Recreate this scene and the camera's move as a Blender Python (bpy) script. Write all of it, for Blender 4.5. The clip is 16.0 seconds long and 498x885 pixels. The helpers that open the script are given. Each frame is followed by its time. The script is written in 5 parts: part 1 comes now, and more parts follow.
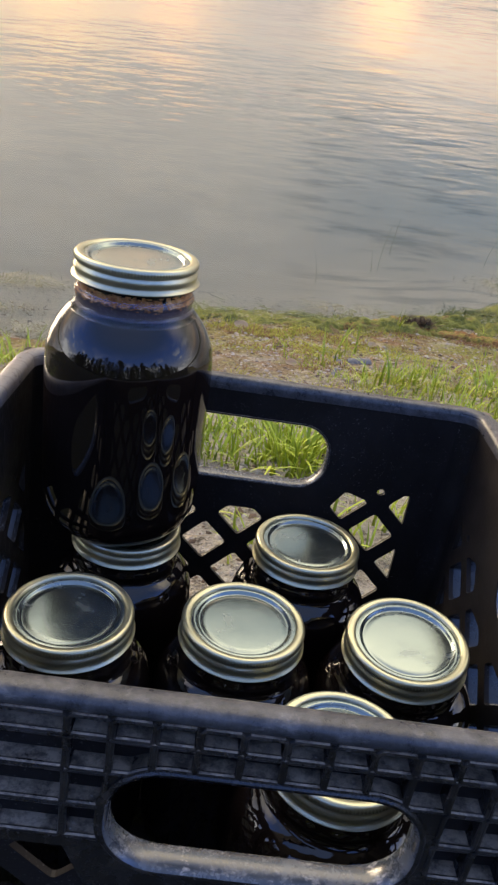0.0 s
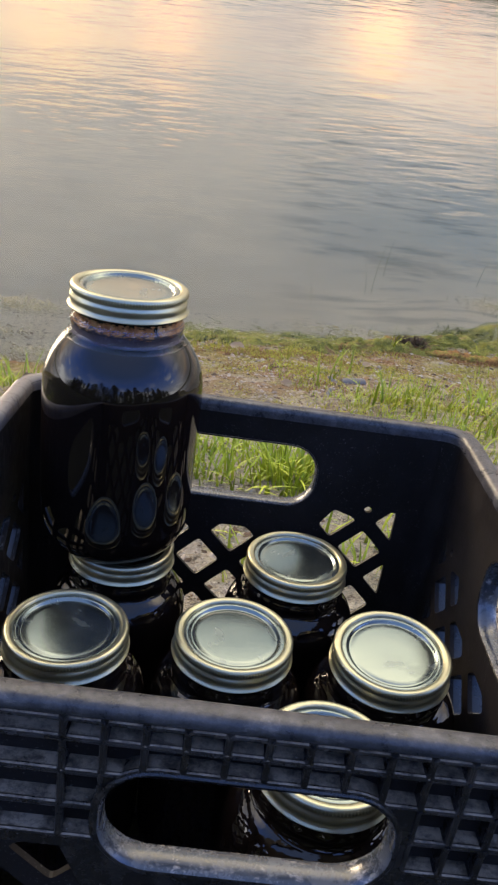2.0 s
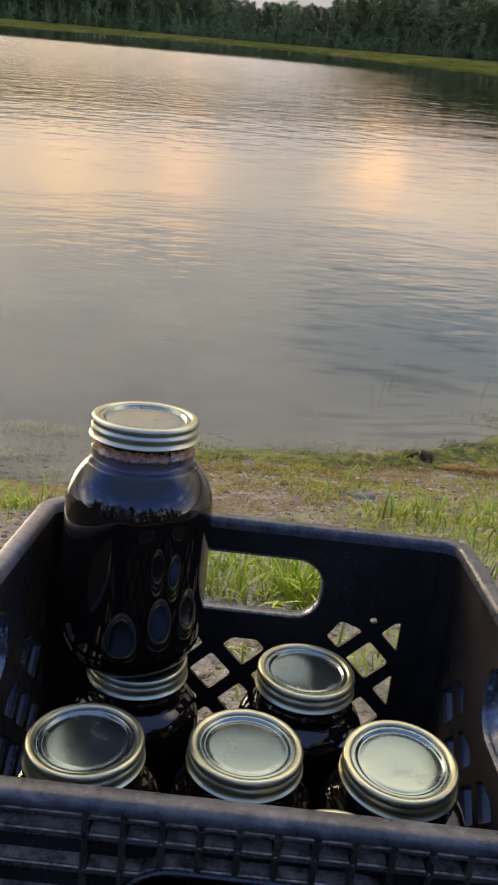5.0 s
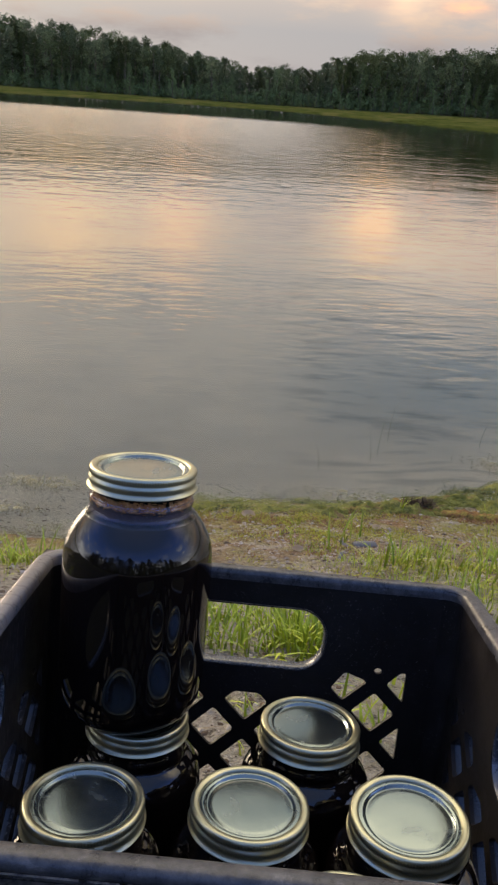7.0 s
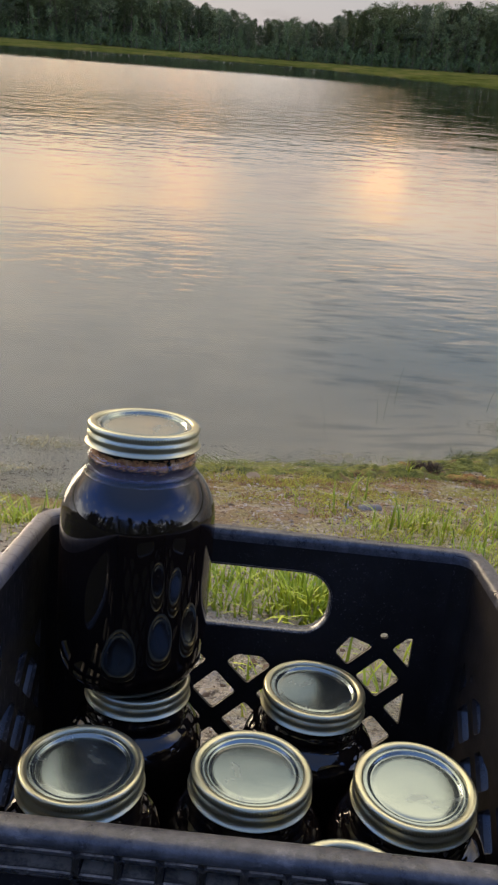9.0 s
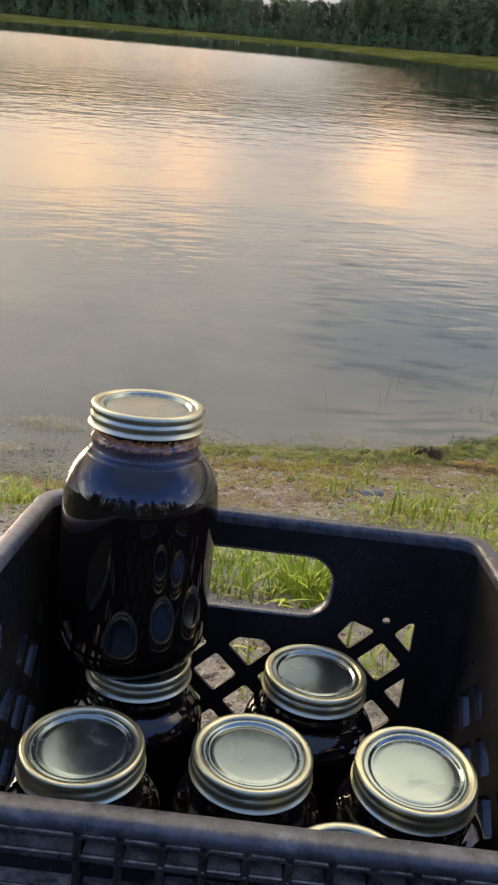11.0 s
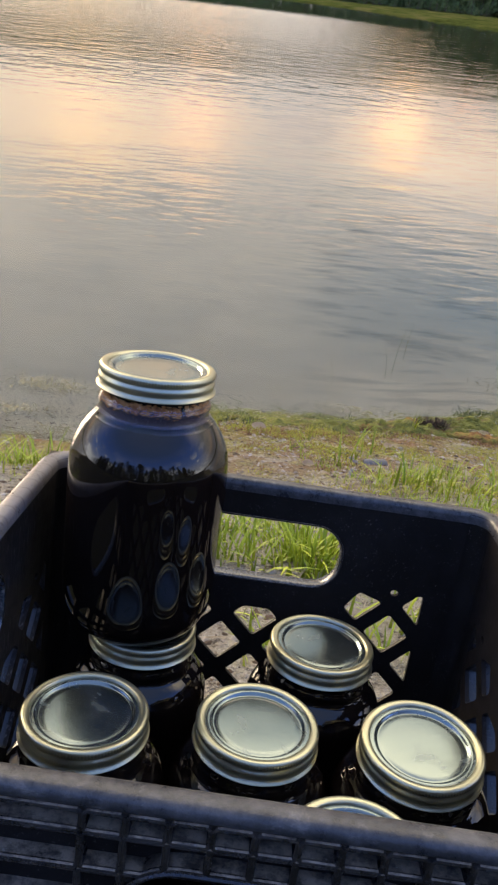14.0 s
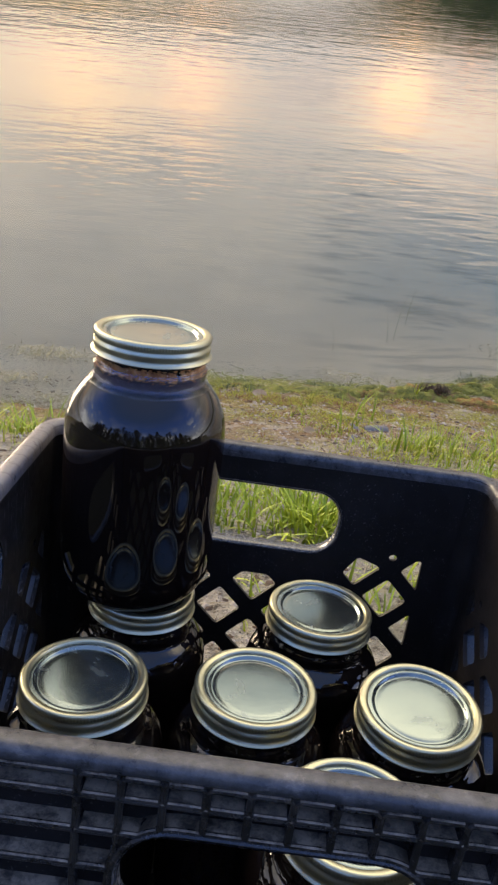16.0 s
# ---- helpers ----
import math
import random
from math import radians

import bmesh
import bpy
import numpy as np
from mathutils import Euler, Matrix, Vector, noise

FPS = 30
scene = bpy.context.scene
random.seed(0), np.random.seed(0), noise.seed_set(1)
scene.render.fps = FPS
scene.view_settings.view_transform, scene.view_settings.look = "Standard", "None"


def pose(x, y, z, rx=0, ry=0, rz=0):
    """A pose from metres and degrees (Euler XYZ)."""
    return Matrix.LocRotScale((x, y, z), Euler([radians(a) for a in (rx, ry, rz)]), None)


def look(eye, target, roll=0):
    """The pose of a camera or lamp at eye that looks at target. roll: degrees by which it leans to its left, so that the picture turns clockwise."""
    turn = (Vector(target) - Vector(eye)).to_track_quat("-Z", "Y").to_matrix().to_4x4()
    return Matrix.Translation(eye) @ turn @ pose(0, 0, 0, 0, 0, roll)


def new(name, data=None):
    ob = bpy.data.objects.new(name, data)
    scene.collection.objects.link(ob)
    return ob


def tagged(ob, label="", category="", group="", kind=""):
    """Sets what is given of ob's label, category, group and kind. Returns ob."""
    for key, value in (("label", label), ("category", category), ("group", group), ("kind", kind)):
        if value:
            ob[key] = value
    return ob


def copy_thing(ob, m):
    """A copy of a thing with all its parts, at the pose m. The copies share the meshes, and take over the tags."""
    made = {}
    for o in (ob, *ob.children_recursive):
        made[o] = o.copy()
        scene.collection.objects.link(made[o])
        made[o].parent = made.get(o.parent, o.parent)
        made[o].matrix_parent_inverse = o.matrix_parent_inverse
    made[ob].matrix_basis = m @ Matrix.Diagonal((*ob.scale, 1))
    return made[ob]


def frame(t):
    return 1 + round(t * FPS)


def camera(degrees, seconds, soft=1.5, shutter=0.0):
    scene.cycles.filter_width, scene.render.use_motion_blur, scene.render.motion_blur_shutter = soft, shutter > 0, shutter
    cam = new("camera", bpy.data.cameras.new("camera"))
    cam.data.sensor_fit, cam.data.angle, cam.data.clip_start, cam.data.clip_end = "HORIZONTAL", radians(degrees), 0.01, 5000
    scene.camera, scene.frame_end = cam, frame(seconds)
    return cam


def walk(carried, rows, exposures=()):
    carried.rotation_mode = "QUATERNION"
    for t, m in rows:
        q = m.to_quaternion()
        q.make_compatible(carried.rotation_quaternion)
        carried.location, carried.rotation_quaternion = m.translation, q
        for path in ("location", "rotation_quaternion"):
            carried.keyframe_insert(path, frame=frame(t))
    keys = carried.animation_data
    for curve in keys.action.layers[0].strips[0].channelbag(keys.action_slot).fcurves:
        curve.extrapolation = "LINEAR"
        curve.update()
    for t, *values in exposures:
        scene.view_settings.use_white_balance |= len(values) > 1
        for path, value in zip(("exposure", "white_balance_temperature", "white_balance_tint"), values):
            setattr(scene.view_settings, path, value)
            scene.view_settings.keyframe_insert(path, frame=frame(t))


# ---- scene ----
cam = camera(36.23, 16.0, 2.4)
PATH = [
    (0, look((-0.0150, -0.2295, 0.5237), (0.0177, 0.5618, -0.0869), 8.38)),
    (0.5, look((-0.0170, -0.2303, 0.5252), (0.0162, 0.5619, -0.0841), 8.73)),
    (1, look((-0.0166, -0.2298, 0.5243), (0.0240, 0.5633, -0.0835), 9.28)),
    (1.5, look((-0.0134, -0.2357, 0.5295), (0.0243, 0.5570, -0.0789), 9.03)),
    (2, look((-0.0095, -0.2450, 0.5367), (0.0213, 0.5620, -0.0531), 7.73)),
    (2.5, look((-0.0042, -0.2484, 0.5380), (0.0205, 0.5778, -0.0249), 6.46)),
    (3, look((-0.0031, -0.2491, 0.5382), (0.0167, 0.5858, -0.0117), 5.95)),
    (3.5, look((-0.0062, -0.2529, 0.5419), (0.0081, 0.5893, 0.0031), 5.78)),
    (4, look((-0.0075, -0.2574, 0.5458), (0.0031, 0.5929, 0.0197), 5.65)),
    (4.5, look((-0.0077, -0.2638, 0.5503), (-0.0009, 0.5970, 0.0414), 5.58)),
    (5, look((-0.0058, -0.2770, 0.5590), (-0.0082, 0.6095, 0.0962), 5.23)),
    (7.5, look((-0.0043, -0.2751, 0.5557), (-0.0106, 0.6400, 0.1526), 4.05)),
    (8, look((-0.0004, -0.2661, 0.5482), (-0.0068, 0.6454, 0.1369), 4.28)),
    (8.5, look((-0.0046, -0.2574, 0.5445), (-0.0135, 0.6422, 0.1079), 4.48)),
    (9, look((-0.0047, -0.2587, 0.5453), (-0.0148, 0.6353, 0.0974), 4.59)),
    (11.5, look((-0.0079, -0.2551, 0.5423), (-0.0158, 0.6279, 0.0730), 5.55)),
    (12, look((-0.0091, -0.2567, 0.5440), (-0.0154, 0.6258, 0.0737), 5.79)),
    (12.5, look((-0.0105, -0.2566, 0.5441), (-0.0170, 0.6264, 0.0747), 5.91)),
    (13, look((-0.0133, -0.2558, 0.5441), (-0.0204, 0.6274, 0.0751), 6.24)),
    (13.5, look((-0.0157, -0.2499, 0.5409), (-0.0252, 0.6284, 0.0629), 6.60)),
    (14, look((-0.0130, -0.2437, 0.5353), (-0.0201, 0.6190, 0.0296), 6.83)),
    (14.5, look((-0.0113, -0.2415, 0.5331), (-0.0177, 0.6055, 0.0015), 6.66)),
    (15, look((-0.0133, -0.2416, 0.5339), (-0.0188, 0.6009, -0.0048), 6.75)),
    (15.5, look((-0.0142, -0.2419, 0.5348), (-0.0192, 0.5998, -0.0052), 6.77)),
    (16, look((-0.0098, -0.2410, 0.5321), (-0.0145, 0.5997, -0.0094), 6.56)),
]
EXPOSURES = [(t, e - 0.10, 6600, 9) for t, e in ((0.0, 0.05), (3.5, 0.03), (4.5, -0.12), (5.0, -0.27), (7.5, -0.46), (8.5, -0.36), (9.0, -0.28), (11.5, -0.13), (13.0, -0.10), (14.5, -0.02), (16.0, 0.0))]
LEVEL = Matrix.Rotation(radians(-0.68), 4, "X")      # levels the crate and the viewer to the lake's horizon
walk(cam, [(t, LEVEL @ m) for t, m in PATH], EXPOSURES)

# ---------------------------------------------------------------- light
SUN_ELEV, SUN_AZ = 14.0, -38.0          # low evening sun behind thin cloud, over the far shore
world = bpy.data.worlds.new("evening_sky")
scene.world = world
world.use_nodes = True
wt = world.node_tree
wt.nodes.clear()


def wnode(kind, **values):
    n = wt.nodes.new(kind)
    for key, value in values.items():
        n.inputs[key].default_value = value
    return n


def wmath(op, a, b=None, clamp=False):
    n = wt.nodes.new("ShaderNodeMath")
    n.operation, n.use_clamp = op, clamp
    for k, v in enumerate((a, b)):
        if v is None:
            continue
        if isinstance(v, (int, float)):
            n.inputs[k].default_value = v
        else:
            wt.links.new(v, n.inputs[k])
    return n.outputs[0]


def wramp(fac, stops, interp="LINEAR"):
    n = wt.nodes.new("ShaderNodeValToRGB")
    n.color_ramp.interpolation = interp
    while len(n.color_ramp.elements) < len(stops):
        n.color_ramp.elements.new(0.5)
    for e, (p, c) in zip(n.color_ramp.elements, stops):
        e.position, e.color = p, (*c, 1) if len(c) == 3 else c
    wt.links.new(fac, n.inputs[0])
    return n.outputs[0]


def wmix(fac, a, b):
    n = wt.nodes.new("ShaderNodeMix")
    n.data_type = "RGBA"
    for k, v in ((0, fac), (6, a), (7, b)):
        if isinstance(v, (int, float)):
            n.inputs[k].default_value = v
        elif isinstance(v, tuple):
            n.inputs[k].default_value = (*v, 1)
        else:
            wt.links.new(v, n.inputs[k])
    return n.outputs[2]


coord = wnode("ShaderNodeTexCoord").outputs["Generated"]
split = wt.nodes.new("ShaderNodeSeparateXYZ")
wt.links.new(coord, split.inputs[0])
sky = wt.nodes.new("ShaderNodeTexSky")
sky.sky_type, sky.sun_disc = "NISHITA", False
sky.sun_elevation, sky.sun_rotation = radians(SUN_ELEV), radians(SUN_AZ)
elev = wmath("MAXIMUM", split.outputs[2], 0.0)
clear = wnode("ShaderNodeVectorMath")
clear.operation = "SCALE"
wt.links.new(sky.outputs[0], clear.inputs[0])
clear.inputs["Scale"].default_value = 0.10
# evening cloud: grey-pink at the horizon over the lake, peach a little higher, blue overhead and behind
# bright warm band from 0.54 to 0.76 is added above view to light the bank
front = wramp(elev, [(0.0, (0.70, 0.67, 0.73)), (0.07, (0.72, 0.68, 0.72)), (0.105, (0.98, 0.83, 0.76)), (0.15, (1.75, 1.34, 1.02)), (0.19, (1.75, 1.46, 1.18)),
                     (0.25, (1.85, 1.62, 1.34)), (0.33, (1.95, 1.78, 1.52)), (0.45, (2.0, 1.92, 1.78)), (0.54, (3.8, 3.4, 2.8)), (0.66, (6.4, 5.4, 3.9)), (0.76, (4.4, 3.8, 3.0)), (0.88, (0.90, 1.05, 1.55)), (1.0, (0.62, 0.82, 1.45))])
rear = wramp(elev, [(0.0, (2.8, 2.7, 2.6)), (0.16, (2.3, 2.5, 3.3)), (0.32, (0.95, 1.45, 3.3)), (0.55, (0.40, 0.84, 2.7)), (0.75, (0.40, 0.70, 1.65)), (1.0, (0.62, 0.82, 1.45))])
facing = wramp(split.outputs[1], [(0.0, (0, 0, 0)), (0.55, (1, 1, 1))], "EASE")
veil = wmix(facing, rear, front)
stretch = wt.nodes.new("ShaderNodeMapping")
stretch.inputs["Scale"].default_value = (2.0, 1.0, 6.5)
stretch.inputs["Location"].default_value = (0.35, 0.0, 0.2)
wt.links.new(coord, stretch.inputs[0])
puffs = wnode("ShaderNodeTexNoise", Scale=2.6, Detail=6.0, Roughness=0.58)
wt.links.new(stretch.outputs[0], puffs.inputs["Vector"])
puff = wramp(puffs.outputs[0], [(0.47, (0, 0, 0)), (0.68, (1, 1, 1))], "EASE")
cloud_front = wramp(elev, [(0.0, (0.50, 0.46, 0.47)), (0.06, (0.60, 0.52, 0.51)), (0.13, (2.2, 1.50, 0.95)), (0.22, (2.4, 1.95, 1.60)),
                           (0.36, (1.75, 1.62, 1.45)), (1.0, (1.7, 1.75, 1.8))])
cloud = wmix(facing, (4.8, 4.5, 4.3), cloud_front)
low = wramp(elev, [(0.0, (1, 1, 1)), (0.30, (0.85, 0.85, 0.85)), (0.55, (0.35, 0.35, 0.35)), (1.0, (0.05, 0.05, 0.05))])
rags = wnode("ShaderNodeTexNoise", Scale=3.4, Detail=4.0, Roughness=0.6)
wt.links.new(stretch.outputs[0], rags.inputs["Vector"])
rag = wramp(rags.outputs[0], [(0.44, (0, 0, 0)), (0.56, (1, 1, 1))], "EASE")
band_of = wramp(elev, [(0.17, (0, 0, 0)), (0.24, (1, 1, 1)), (0.42, (0.8, 0.8, 0.8)), (0.60, (0, 0, 0))], "EASE")
grey_rags = wmath("MULTIPLY", wmath("MULTIPLY", rag, band_of), 0.5)
veil = wmix(wmath("MULTIPLY", grey_rags, facing), veil, (0.70, 0.76, 0.84))
heaps = wnode("ShaderNodeTexNoise", Scale=1.9, Detail=7.0, Roughness=0.6)
wide = wt.nodes.new("ShaderNodeMapping")
wide.inputs["Scale"].default_value = (1.5, 1.5, 3.4)
wt.links.new(coord, wide.inputs[0])
wt.links.new(wide.outputs[0], heaps.inputs["Vector"])
heap = wramp(heaps.outputs[0], [(0.51, (0, 0, 0)), (0.57, (1, 1, 1))], "EASE")
heap_low = wramp(elev, [(0.0, (1, 1, 1)), (0.28, (1, 1, 1)), (0.46, (0.12, 0.12, 0.12)), (0.7, (0, 0, 0))])
behind = wmath("SUBTRACT", 1.0, facing)
veil = wmix(wmath("MULTIPLY", wmath("MULTIPLY", heap, heap_low), behind), veil, (5.2, 5.2, 5.4))
painted = wmix(wmath("MULTIPLY", wmath("MULTIPLY", puff, low), facing), wmix(0.85, clear.outputs[0], veil), cloud)


streaks = wt.nodes.new("ShaderNodeMapping")
streaks.inputs["Scale"].default_value = (2.0, 1.0, 9.0)
streaks.inputs["Rotation"].default_value = (0.0, 0.12, 0.0)
wt.links.new(coord, streaks.inputs[0])
wisps = wnode("ShaderNodeTexNoise", Scale=9.0, Detail=5.0, Roughness=0.62)
wt.links.new(streaks.outputs[0], wisps.inputs["Vector"])


def tinted(under, az, el, wide, tall, colour, most, ragged=0.0):
    """A soft bank of lit cloud, or a gap in it, at a heading."""
    a = radians(az)
    across = wnode("ShaderNodeVectorMath")
    across.operation = "DOT_PRODUCT"
    wt.links.new(coord, across.inputs[0])
    across.inputs[1].default_value = (math.cos(a), -math.sin(a), 0)
    u = wmath("DIVIDE", across.outputs["Value"], math.sin(radians(wide)))
    w = wmath("DIVIDE", wmath("SUBTRACT", split.outputs[2], math.sin(radians(el))), math.sin(radians(tall)))
    r = wmath("ADD", wmath("MULTIPLY", u, u), wmath("MULTIPLY", w, w))
    r = wmath("ADD", r, wmath("MULTIPLY", wmath("SUBTRACT", puffs.outputs[0], 0.5), -3.0))
    if ragged:
        r = wmath("ADD", r, wmath("MULTIPLY", wmath("SUBTRACT", wisps.outputs[0], 0.56), -ragged))
    g = wmath("MULTIPLY", wmath("POWER", 2.718, wmath("MULTIPLY", wmath("MAXIMUM", r, 0.0), -1.0)), most)
    g = wmath("MULTIPLY", g, facing)
    return wmix(g, under, colour)


painted = tinted(painted, 15.6, 18.8, 8.0, 4.5, (0.36, 0.62, 0.90), 1.0)
painted = tinted(painted, 8.0, 21.0, 7.0, 3.0, (0.44, 0.64, 0.84), 0.8)
painted = tinted(painted, -9.0, 26.0, 7.0, 1.6, (0.62, 0.68, 0.74), 0.5)
painted = tinted(painted, 1.0, 14.2, 14.0, 1.3, (0.74, 0.74, 0.80), 0.7)
painted = tinted(painted, 13.3, 15.2, 4.0, 1.3, (1.75, 1.50, 1.28), 0.75)
painted = tinted(painted, -14.5, 10.4, 4.8, 2.8, (3.2, 2.05, 1.08), 1.0)
painted = tinted(painted, -6.9, 9.4, 2.6, 2.0, (3.3, 1.95, 1.08), 0.95)
painted = tinted(painted, 7.4, 8.0, 1.7, 1.9, (3.0, 1.85, 1.05), 0.95)
painted = tinted(painted, 16.9, 9.1, 2.6, 1.8, (1.9, 1.40, 1.10), 0.8)
painted = tinted(painted, 0.5, 8.2, 3.2, 2.0, (0.92, 0.82, 0.82), 0.7)
painted = tinted(painted, 17.5, 6.8, 3.0, 0.45, (0.46, 0.52, 0.66), 0.8, 5.0)
painted = tinted(painted, 11.6, 5.9, 1.7, 0.42, (2.1, 1.12, 0.66), 1.0, 5.0)
painted = tinted(painted, 16.2, 5.5, 1.9, 0.50, (1.8, 0.98, 0.64), 1.0, 6.0)
painted = tinted(painted, 5.5, 5.9, 1.4, 0.35, (1.15, 0.86, 0.72), 0.8, 6.0)
back = wt.nodes.new("ShaderNodeBackground")
wt.links.new(painted, back.inputs[0])
back.inputs[1].default_value = 1.0
wout = wt.nodes.new("ShaderNodeOutputWorld")
wt.links.new(back.outputs[0], wout.inputs[0])

sun = new("sun", bpy.data.lights.new("sun", "SUN"))
sun.data.energy, sun.data.angle, sun.data.color = 3.1, radians(20), (1.0, 0.79, 0.55)
sa, se = radians(SUN_AZ), radians(SUN_ELEV)
sun.matrix_world = look((0, 0, 0), (-math.sin(sa) * math.cos(se), -math.cos(sa) * math.cos(se), -math.sin(se)))

# ---------------------------------------------------------------- materials


class Mat:
    """A node material in the making: m = Mat(name); m.noise(...), m.ramp(...), m.set(...)."""

    def __init__(self, name, **values):
        self.m = bpy.data.materials.new(name)
        self.m.use_nodes = True
        self.t = self.m.node_tree
        self.b = self.t.nodes["Principled BSDF"]
        self.co = self.node("ShaderNodeTexCoord").outputs["Object"]
        self.set(**values)

    def node(self, kind, **values):
        n = self.t.nodes.new(kind)
        for key, v in values.items():
            self.put(n.inputs[key.replace("_", " ")], v)
        return n

    def put(self, socket, v):
        if isinstance(v, bpy.types.NodeSocket):
            self.t.links.new(v, socket)
        elif isinstance(v, (tuple, list)):
            socket.default_value = (*v, 1) if len(v) == 3 and socket.type == "RGBA" else v
        else:
            socket.default_value = v

    def set(self, **values):
        for key, v in values.items():
            self.put(self.b.inputs[key.replace("_", " ")], v)
        return self

    def noise(self, scale, detail=4.0, rough=0.6, vector=None, out=0):
        return self.node("ShaderNodeTexNoise", Scale=scale, Detail=detail, Roughness=rough, Vector=vector or self.co).outputs[out]

    def voronoi(self, scale, vector=None, out="Distance", feature="F1"):
        n = self.node("ShaderNodeTexVoronoi", Scale=scale, Vector=vector or self.co)
        n.feature = feature
        return n.outputs[out]

    def scaled(self, xyz, rot=(0, 0, 0)):
        return self.node("ShaderNodeMapping", Vector=self.co, Scale=xyz, Rotation=rot).outputs[0]

    def crests(self, across, along, turn, vector=None):
        """Coordinates stretched along a heading, for waves whose crests run that way."""
        n = self.node("ShaderNodeMapping", Vector=vector or self.co, Scale=(1 / across, 1 / along, 1), Rotation=(0, 0, turn))
        n.vector_type = "TEXTURE"
        return n.outputs[0]

    def ramp(self, fac, stops, interp="LINEAR"):
        n = self.node("ShaderNodeValToRGB", Fac=fac)
        n.color_ramp.interpolation = interp
        while len(n.color_ramp.elements) < len(stops):
            n.color_ramp.elements.new(0.5)
        for e, (p, c) in zip(n.color_ramp.elements, stops):
            e.position, e.color = p, (c, c, c, 1) if isinstance(c, (int, float)) else (*c, 1)
        return n.outputs[0]

    def mix(self, fac, a, b, mode="MIX"):
        n = self.t.nodes.new("ShaderNodeMix")
        n.data_type, n.blend_type = "RGBA", mode
        self.put(n.inputs[0], fac), self.put(n.inputs[6], a), self.put(n.inputs[7], b)
        return n.outputs[2]

    def math(self, op, a, b=0.0, clamp=False):
        n = self.t.nodes.new("ShaderNodeMath")
        n.operation, n.use_clamp = op, clamp
        self.put(n.inputs[0], a), self.put(n.inputs[1], b)
        return n.outputs[0]

    def bump(self, height, strength=0.3, distance=0.002):
        n = self.node("ShaderNodeBump", Height=height, Strength=strength, Distance=distance)
        self.put(self.b.inputs["Normal"], n.outputs[0])
        return self

    def chance(self):
        return self.node("ShaderNodeObjectInfo").outputs["Random"]

    def island(self):
        return self.node("ShaderNodeNewGeometry").outputs["Random Per Island"]


def plastic_black(name="black_crate_plastic", worn=0.0):
    m = Mat(name, Specular_IOR_Level=0.13)
    fine, broad = m.noise(420, 5), m.noise(26, 5, 0.65)
    bent = m.mix(0.006, m.co, m.noise(240, 3, out=1))
    scuff = m.noise(90, 6, 0.7, m.scaled((1, 1, 0.12)))
    dust = m.ramp(broad, [(0.45, 0.0), (0.72, 1.0)])
    flecks = m.ramp(m.voronoi(520, bent), [(0.10, 1.0), (0.26, 0.0)])
    keep = m.math("MULTIPLY", m.ramp(m.noise(120, 5, 0.75), [(0.47, 0.0), (0.58, 1.0)]), m.ramp(m.noise(19, 4, 0.7), [(0.44, 0.03), (0.60, 1.0)]))
    c = m.mix(m.math("MULTIPLY", dust, 0.5), (0.0140, 0.0118, 0.0105), (0.032, 0.027, 0.024))
    c = m.mix(m.ramp(scuff, [(0.60, 0.0), (0.76, 0.6)]), c, (0.034, 0.033, 0.034))
    c = m.mix(m.math("MULTIPLY", m.math("MULTIPLY", flecks, keep), 0.6), c, (0.24, 0.23, 0.22))
    nick = m.math("MULTIPLY", m.ramp(m.voronoi(160, m.mix(0.012, m.node("ShaderNodeMapping", Vector=m.co, Scale=(1, 1, 0.55), Rotation=(0.4, 0.5, 0.3)).outputs[0], m.noise(160, 3, out=1))), [(0.03, 0.9), (0.07, 0.0)]), m.ramp(m.noise(33, 3), [(0.57, 0.0), (0.63, 1.0)]))
    c = m.mix(nick, c, (0.42, 0.41, 0.39))
    if worn:
        rub = m.ramp(m.noise(420, 5, 0.7, m.scaled((1, 1, 0.16))), [(0.54, 0.0), (0.68, 1.0)])
        c = m.mix(m.math("MULTIPLY", m.math("MULTIPLY", rub, m.ramp(broad, [(0.35, 0.1), (0.6, 1.0)])), worn), c, (0.22, 0.21, 0.21))
    m.set(Base_Color=c, Roughness=m.ramp(broad, [(0.35, 0.34), (0.7, 0.60)]))
    return m.bump(m.math("ADD", fine, m.math("MULTIPLY", scuff, 1.5)), 0.22, 0.0006).m


def plastic_edge():
    """Clean glossy black plastic of the moulded struts."""
    m = Mat("glossy_black_strut_plastic", Specular_IOR_Level=0.6)
    broad = m.noise(60, 5, 0.7)
    m.set(Base_Color=m.mix(m.ramp(broad, [(0.45, 0.0), (0.7, 0.6)]), (0.010, 0.012, 0.017), (0.040, 0.044, 0.052)), Roughness=m.ramp(broad, [(0.35, 0.22), (0.7, 0.40)]))
    return m.bump(broad, 0.1, 0.0006).m


